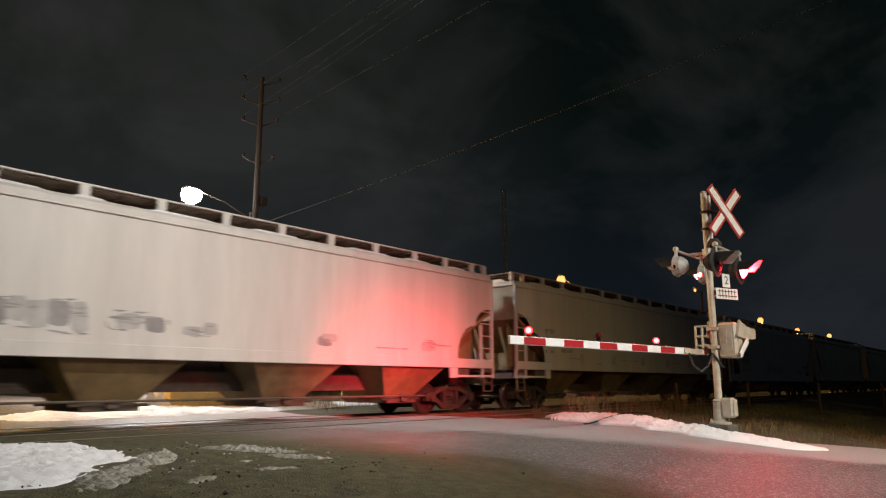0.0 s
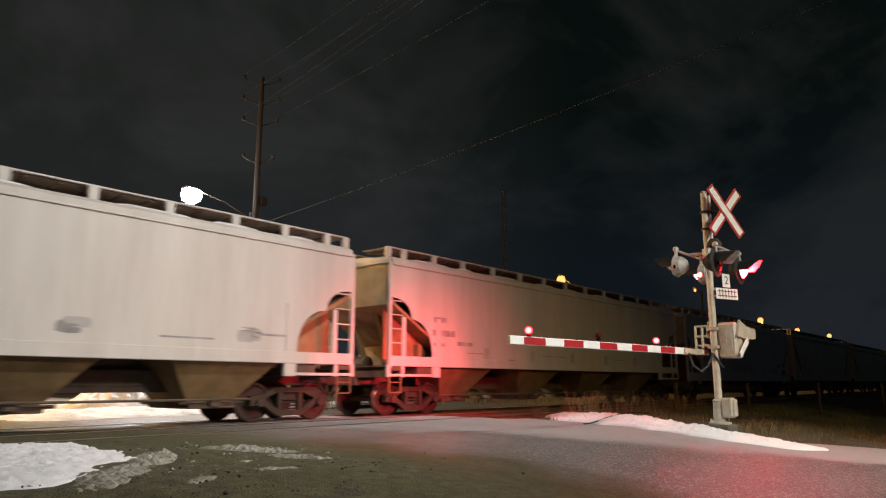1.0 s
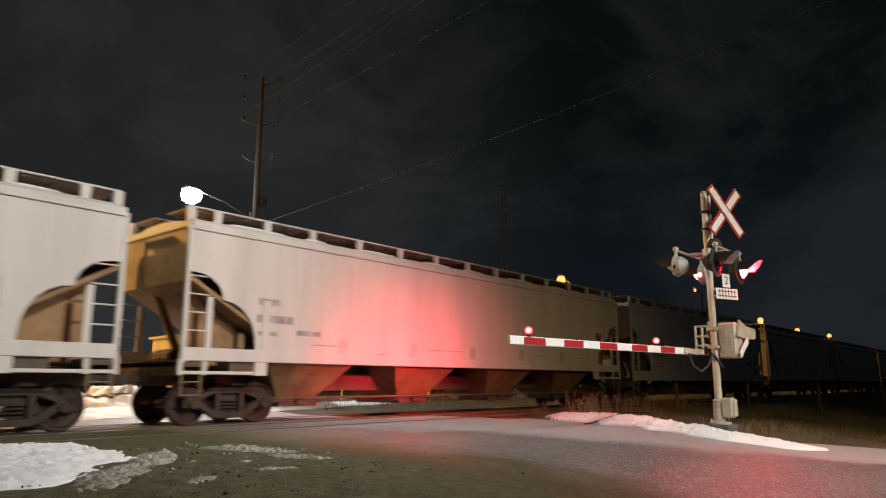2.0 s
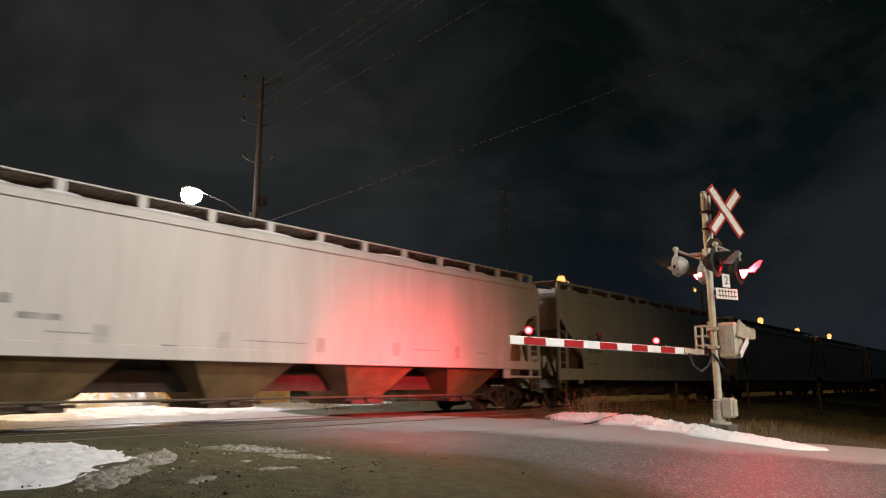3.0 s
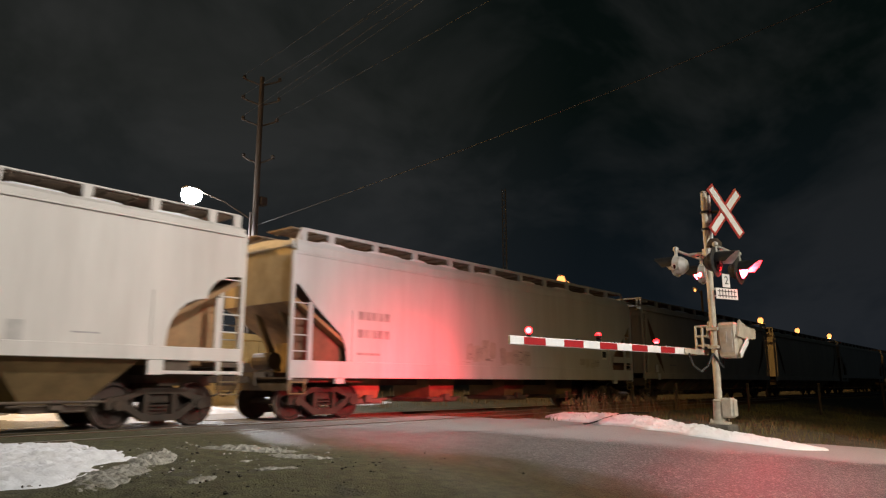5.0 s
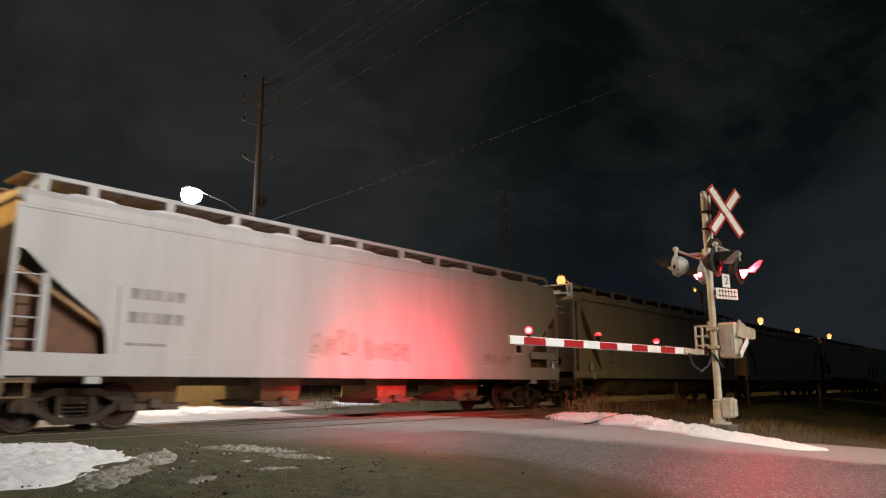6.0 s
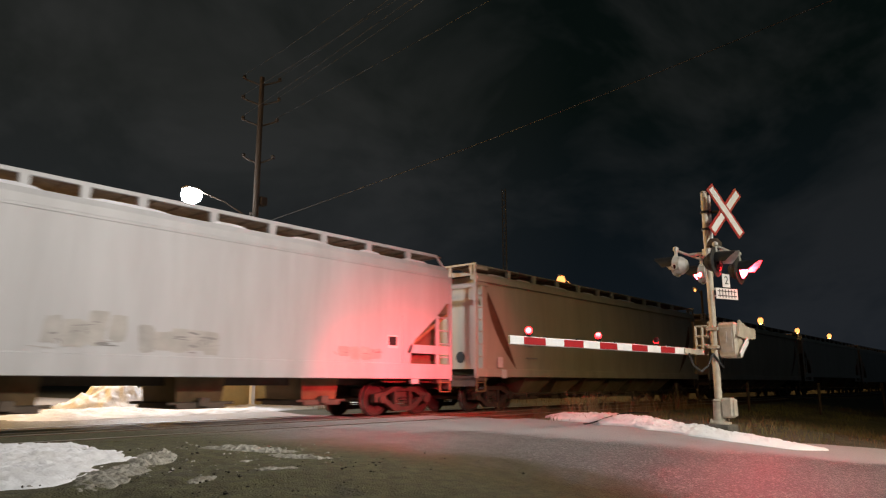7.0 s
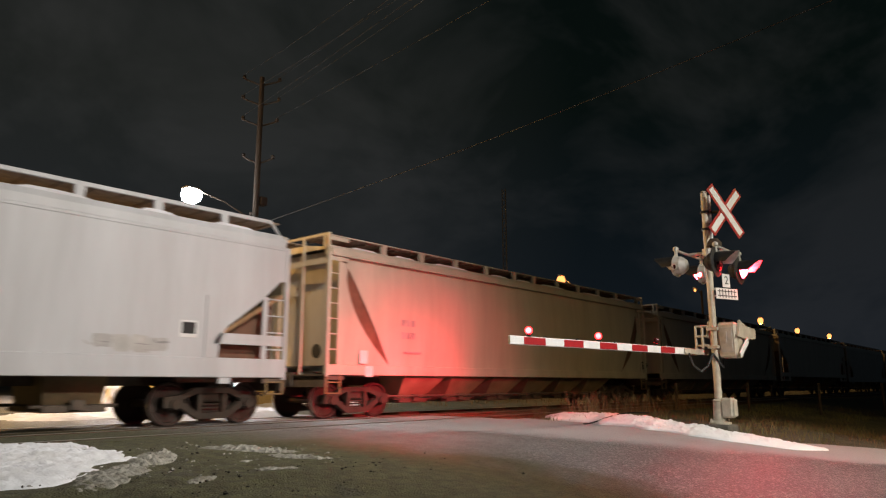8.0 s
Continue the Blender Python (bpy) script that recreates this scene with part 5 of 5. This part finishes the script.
# bank along the road's edge, under the mast
def snow_ridge(name, line, mat, label, seed):
    """A smooth ploughed ridge along a line of (x, y, half width, height)."""
    bm = bmesh.new()
    prev, steps, across = None, 420, 44
    for i in range(steps + 1):
        f = i / steps * (len(line) - 1)
        k = min(int(f), len(line) - 2)
        u = smooth_step(0, 1, f - k) * 0.5 + (f - k) * 0.5
        a, b = line[k], line[k + 1]
        cx, cy, w, h = (p + (q - p) * u for p, q in zip(a, b))
        d = Vector((b[0] - a[0], b[1] - a[1], 0)).normalized()
        w *= 1 + 0.25 * noise.noise((f * 1.3, seed, 0))
        row = []
        for j in range(across + 1):
            v = 2 * j / across - 1
            x, y = cx - d.y * w * v, cy + d.x * w * v
            x += 0.10 * noise.noise((x * 2, y * 2, seed))
            y += 0.10 * noise.noise((x * 2, y * 2, seed + 5))
            rough = 0.35 * noise.noise((x * 2.2, y * 2.2, seed)) + 0.35 * noise.noise((x * 6, y * 6, seed)) + 0.30 * noise.noise((x * 15, y * 15, seed)) + 0.16 * noise.noise((x * 33, y * 33, seed))
            z = ground_z(x, y) + h * ((1 - v * v) ** 0.8 * (1 + rough)) + (0.02 if abs(v) < 0.99 else -0.06)
            row.append(bm.verts.new((x, y, z)))
        if prev:
            for j in range(across):
                bm.faces.new((prev[j], prev[j + 1], row[j + 1], row[j]))
        prev = row
    return tagged(part(name, bm, mat, smooth=True), label, "snow", "snow heaps", "stuff")


snow_ridge("snow_bank", ((16.4, 9.4, 0.3, 0.03), (15.2, 9.0, 0.55, 0.07), (14.1, 8.0, 0.75, 0.12), (13.3, 6.6, 0.7, 0.15), (12.6, 5.4, 0.58, 0.13), (12.4, 4.4, 0.46, 0.11),
                         (12.6, 3.6, 0.36, 0.08), (13.1, 2.95, 0.12, 0.02)), M_BANK, "white snow bank along the road's edge", 15)
curve = bpy.data.curves.new("dark_ground_line", "CURVE")
curve.dimensions, curve.bevel_depth, curve.bevel_resolution = "3D", 0.013, 2
line = curve.splines.new("POLY")
line.points.add(20)
for i, p in enumerate(line.points):
    u = i / 20
    x, y = 12.35 + 1.35 * u, 7.0 - 0.75 * u + 0.10 * math.sin(3 * u)
    p.co = (x, y, ground_z(x, y) + 0.03 + 0.19 * smooth_step(0.0, 0.8, u), 1)
curve.materials.append(M_CABLE)
tagged(new("dark_ground_line", curve), "thin dark line across the snow bank", "cable")
# beyond the tracks
snow_heap("snow_pile", 10.15, 21.7, 2.15, 1.2, 0.82, M_SNOW, "tall rounded ploughed snow pile", 61, -0.1, 0.22, grit=1.02)
snow_heap("snow_bank", 9.4, 19.0, 4.2, 1.1, 0.12, M_SNOW, "flat snow along the far side of the tracks", 33, 0.05, 0.3)
snow_heap("snow_bank", 15.5, 19.6, 4.5, 0.9, 0.10, M_SNOW, "flat snow along the far side of the tracks", 35, 0.1, 0.3)

# relay cabinet beyond the tracks
HOUSE_X = 13.5
cab = group_of("relay_house", pose(HOUSE_X, 21.6, 0.02, 0, 0, -6), "tan metal relay house, sodium ochre put into its paint", "equipment house")
bm = bmesh.new()
box(bm, -2.15, 2.15, -0.9, 0.9, 0.0, 2.2, 0.03)
part("case", bm, M_TANBOX, cab)
bm = bmesh.new()
slab(bm, [(-2.25, 2.2), (2.25, 2.2), (2.25, 2.27), (0.0, 2.45), (-2.25, 2.27)], -1.0, 1.0)
part("roof", bm, M_TANBOX, cab)
bm = bmesh.new()
box(bm, -0.55, 0.35, -0.93, -0.903, 0.12, 2.0, 0.006)
d = part("door", bm, M_TANBOX, cab)
bm = bmesh.new()
box(bm, 0.22, 0.27, -0.97, -0.93, 0.95, 1.1)
part("handle", bm, M_BLACK, d)
for x in (-1.7, -0.95, 0.85, 1.65):
    bm = bmesh.new()
    box(bm, x - 0.04, x + 0.04, -0.92, -0.9, 0.05, 2.15)
    part("corner_rib", bm, M_TANBOX, cab)
post = group_of("marker_post", pose(13.55, 19.9, 0.0), "pale square marker post", "post")
bm = bmesh.new()
box(bm, -0.07, 0.07, -0.07, 0.07, -0.1, 1.3, 0.01)
part("post", bm, M_WHITE, post)
for x, y, tilt in ((15.3, 20.3, -8), (18.0, 20.6, 6)):
    g = group_of("guy_marker", pose(x, y, 0, 0, tilt, 0), "thin yellow plastic guy marker", "marker", "guy markers")
    bm = bmesh.new()
    tube(bm, (0, 0, -0.1), (0, 0, 1.6), 0.03, seg=8)
    part("sleeve", bm, M_YELLOW, g)
# simple made-up stand in place of a small yellow machine
trackside_unit = group_of("yellow_machine", pose(23.9, 21.5, 0, 0, 0, 10), "low yellow stand-in for a small trackside machine", "switch stand")
bm = bmesh.new()
box(bm, -0.6, 0.6, -0.08, 0.08, 0.52, 0.66, 0.02)
part("beam", bm, M_YELLOW, trackside_unit)
bm = bmesh.new()
slab(bm, [(-0.3, 0.66), (0.35, 0.66), (0.28, 0.98), (-0.25, 0.98)], -0.2, 0.2)
hood = part("hood", bm, M_YELLOW, trackside_unit)
bm = bmesh.new()
box(bm, -0.17, 0.12, -0.206, -0.201, 0.73, 0.92)
part("dark_panel", bm, M_BLACK, hood)
for x in (-0.25, 0.2):
    bm = bmesh.new()
    slab(bm, [(x - 0.12, -0.05), (x + 0.12, -0.05), (x + 0.06, 0.53), (x - 0.04, 0.53)], -0.06, 0.06)
    part("leg", bm, M_YELLOW, trackside_unit)


# ---- weeds, grass, fence ----
def stalks(name, count, xr, yr, hr, mat, label, seed, lean=0.25, thick=0.006, clump=0.0):
    r = random.Random(seed)
    verts, faces = [], []
    for _ in range(count):
        x, y = r.uniform(*xr), r.uniform(*yr)
        if clump and noise.noise((x * clump, y * clump, seed)) < -0.05:
            continue
        h = r.uniform(*hr) * (0.7 + 0.6 * r.random() ** 3)
        z = ground_z(x, y) - 0.03
        dx, dy, a = r.gauss(0, lean) * h, r.gauss(0, lean) * h, r.uniform(0, 3.14)
        cx, cy = math.cos(a) * thick, math.sin(a) * thick
        b = len(verts)
        verts += [(x - cx, y - cy, z), (x + cx, y + cy, z), (x + dx * 0.4 + cx * 0.7, y + dy * 0.4 + cy * 0.7, z + h * 0.6),
                  (x + dx * 0.4 - cx * 0.7, y + dy * 0.4 - cy * 0.7, z + h * 0.6), (x + dx, y + dy, z + h)]
        faces += [(b, b + 1, b + 2, b + 3), (b + 3, b + 2, b + 4)]
        if h > 0.4:
            for k in range(3):
                u = r.uniform(0.5, 0.95)
                px, py, pz = x + dx * u * u, y + dy * u * u, z + h * u
                ex, ey, ez = r.gauss(0, 0.09), r.gauss(0, 0.09), r.uniform(0.05, 0.2)
                b = len(verts)
                verts += [(px - cx, py - cy, pz), (px + cx, py + cy, pz), (px + ex, py + ey, pz + ez)]
                faces.append((b, b + 1, b + 2))
    me = bpy.data.meshes.new(name)
    me.from_pydata(verts, [], faces)
    me.materials.append(mat)
    return tagged(new(name, me), label, "plants", "", "stuff")


stalks("dead_weeds", 1500, (15.2, 25.0), (8.9, 10.3), (0.2, 0.68), M_WEED, "dry brown weeds beside the near track", 3, clump=0.9)
stalks("dead_weeds", 500, (17.0, 30.0), (12.6, 13.4), (0.2, 0.6), M_WEED, "dry brown weeds between the tracks", 4, clump=0.9)
stalks("dead_weeds", 2200, (15.0, 34.0), (18.0, 20.5), (0.2, 0.6), M_WEED, "dry weeds beyond the tracks", 5, clump=0.7)
stalks("grass", 26000, (13.2, 34.0), (-4.0, 8.8), (0.06, 0.22), M_GRASS, "short olive winter grass on the verge", 6, 0.5, 0.006, clump=0.6)
stalks("grass", 1800, (14.0, 22.0), (2.5, 8.8), (0.10, 0.28), M_WEED, "taller dry grass on the verge", 7, 0.4, 0.004, clump=0.8)

fence = group_of("wire_fence", pose(0, 0, 0), "low wire fence on dark steel posts", "fence")
posts = [(22.5, 9.3), (25.2, 7.9), (28.3, 6.4), (31.4, 4.9), (34.5, 3.4), (37.6, 1.9)]
for x, y in posts:
    bm = bmesh.new()
    tube(bm, (x, y, -0.6), (x, y, 0.78), 0.05, seg=8)
    part("fence_post", bm, M_TRUCK, fence)
for z in (0.25, 0.62):
    bm = bmesh.new()
    for (x0, y0), (x1, y1) in zip(posts, posts[1:]):
        tube(bm, (x0, y0, z), (x1, y1, z), 0.008, seg=5)
    part("fence_wire", bm, M_TRUCK, fence)


# ---- what moves ----
def motions():
    for car, x0 in CARS:
        walk(car, [(t, pose(x0 - SPEED * t, FAR_TRACK, 0)) for t in (0.0, 2.0, 4.0, 6.0, 8.0)])
    # wheels roll to the left without slipping
    per_step = math.degrees(SPEED * 0.1 / 0.457)
    for k, (w, x) in enumerate(WHEELS):
        walk(w, [(0.1 * i, pose(x, 0, 0.457 - FAR_DROP) @ pose(0, 0, 0, 0, -per_step * i + 37 * k, 0)) for i in range(81)])
    # flashers turn their lit face out by turns, about twice a second
    for lens, m, phase in FLASHERS:
        flash(lens, m, phase, 0.075, 0.499)
    for lamp, m, phase in GATE_LAMPS:
        flash(lamp, m, phase, 0.07, 0.4935)


def flash(ob, m, phase, first, half_period):
    """phase 1: dark at the start and lit after the first change; phase 0: the other way round."""
    turn = 180.0 if phase else 0.0
    rows = [(0.0, m @ pose(0, 0, 0, turn, 0, 0))]
    k = 0
    while first + half_period * k < 8.02:
        f = round((first + half_period * k) * FPS)
        for step, part_turn in ((-1, 0), (0, 70), (1, 140), (2, 180)):
            if 0 < f + step < 240:
                rows.append(((f + step) / FPS, m @ pose(0, 0, 0, turn + part_turn, 0, 0)))
        turn += 180.0
        k += 1
    rows.append((8.0, m @ pose(0, 0, 0, turn, 0, 0)))
    walk(ob, rows)


motions()
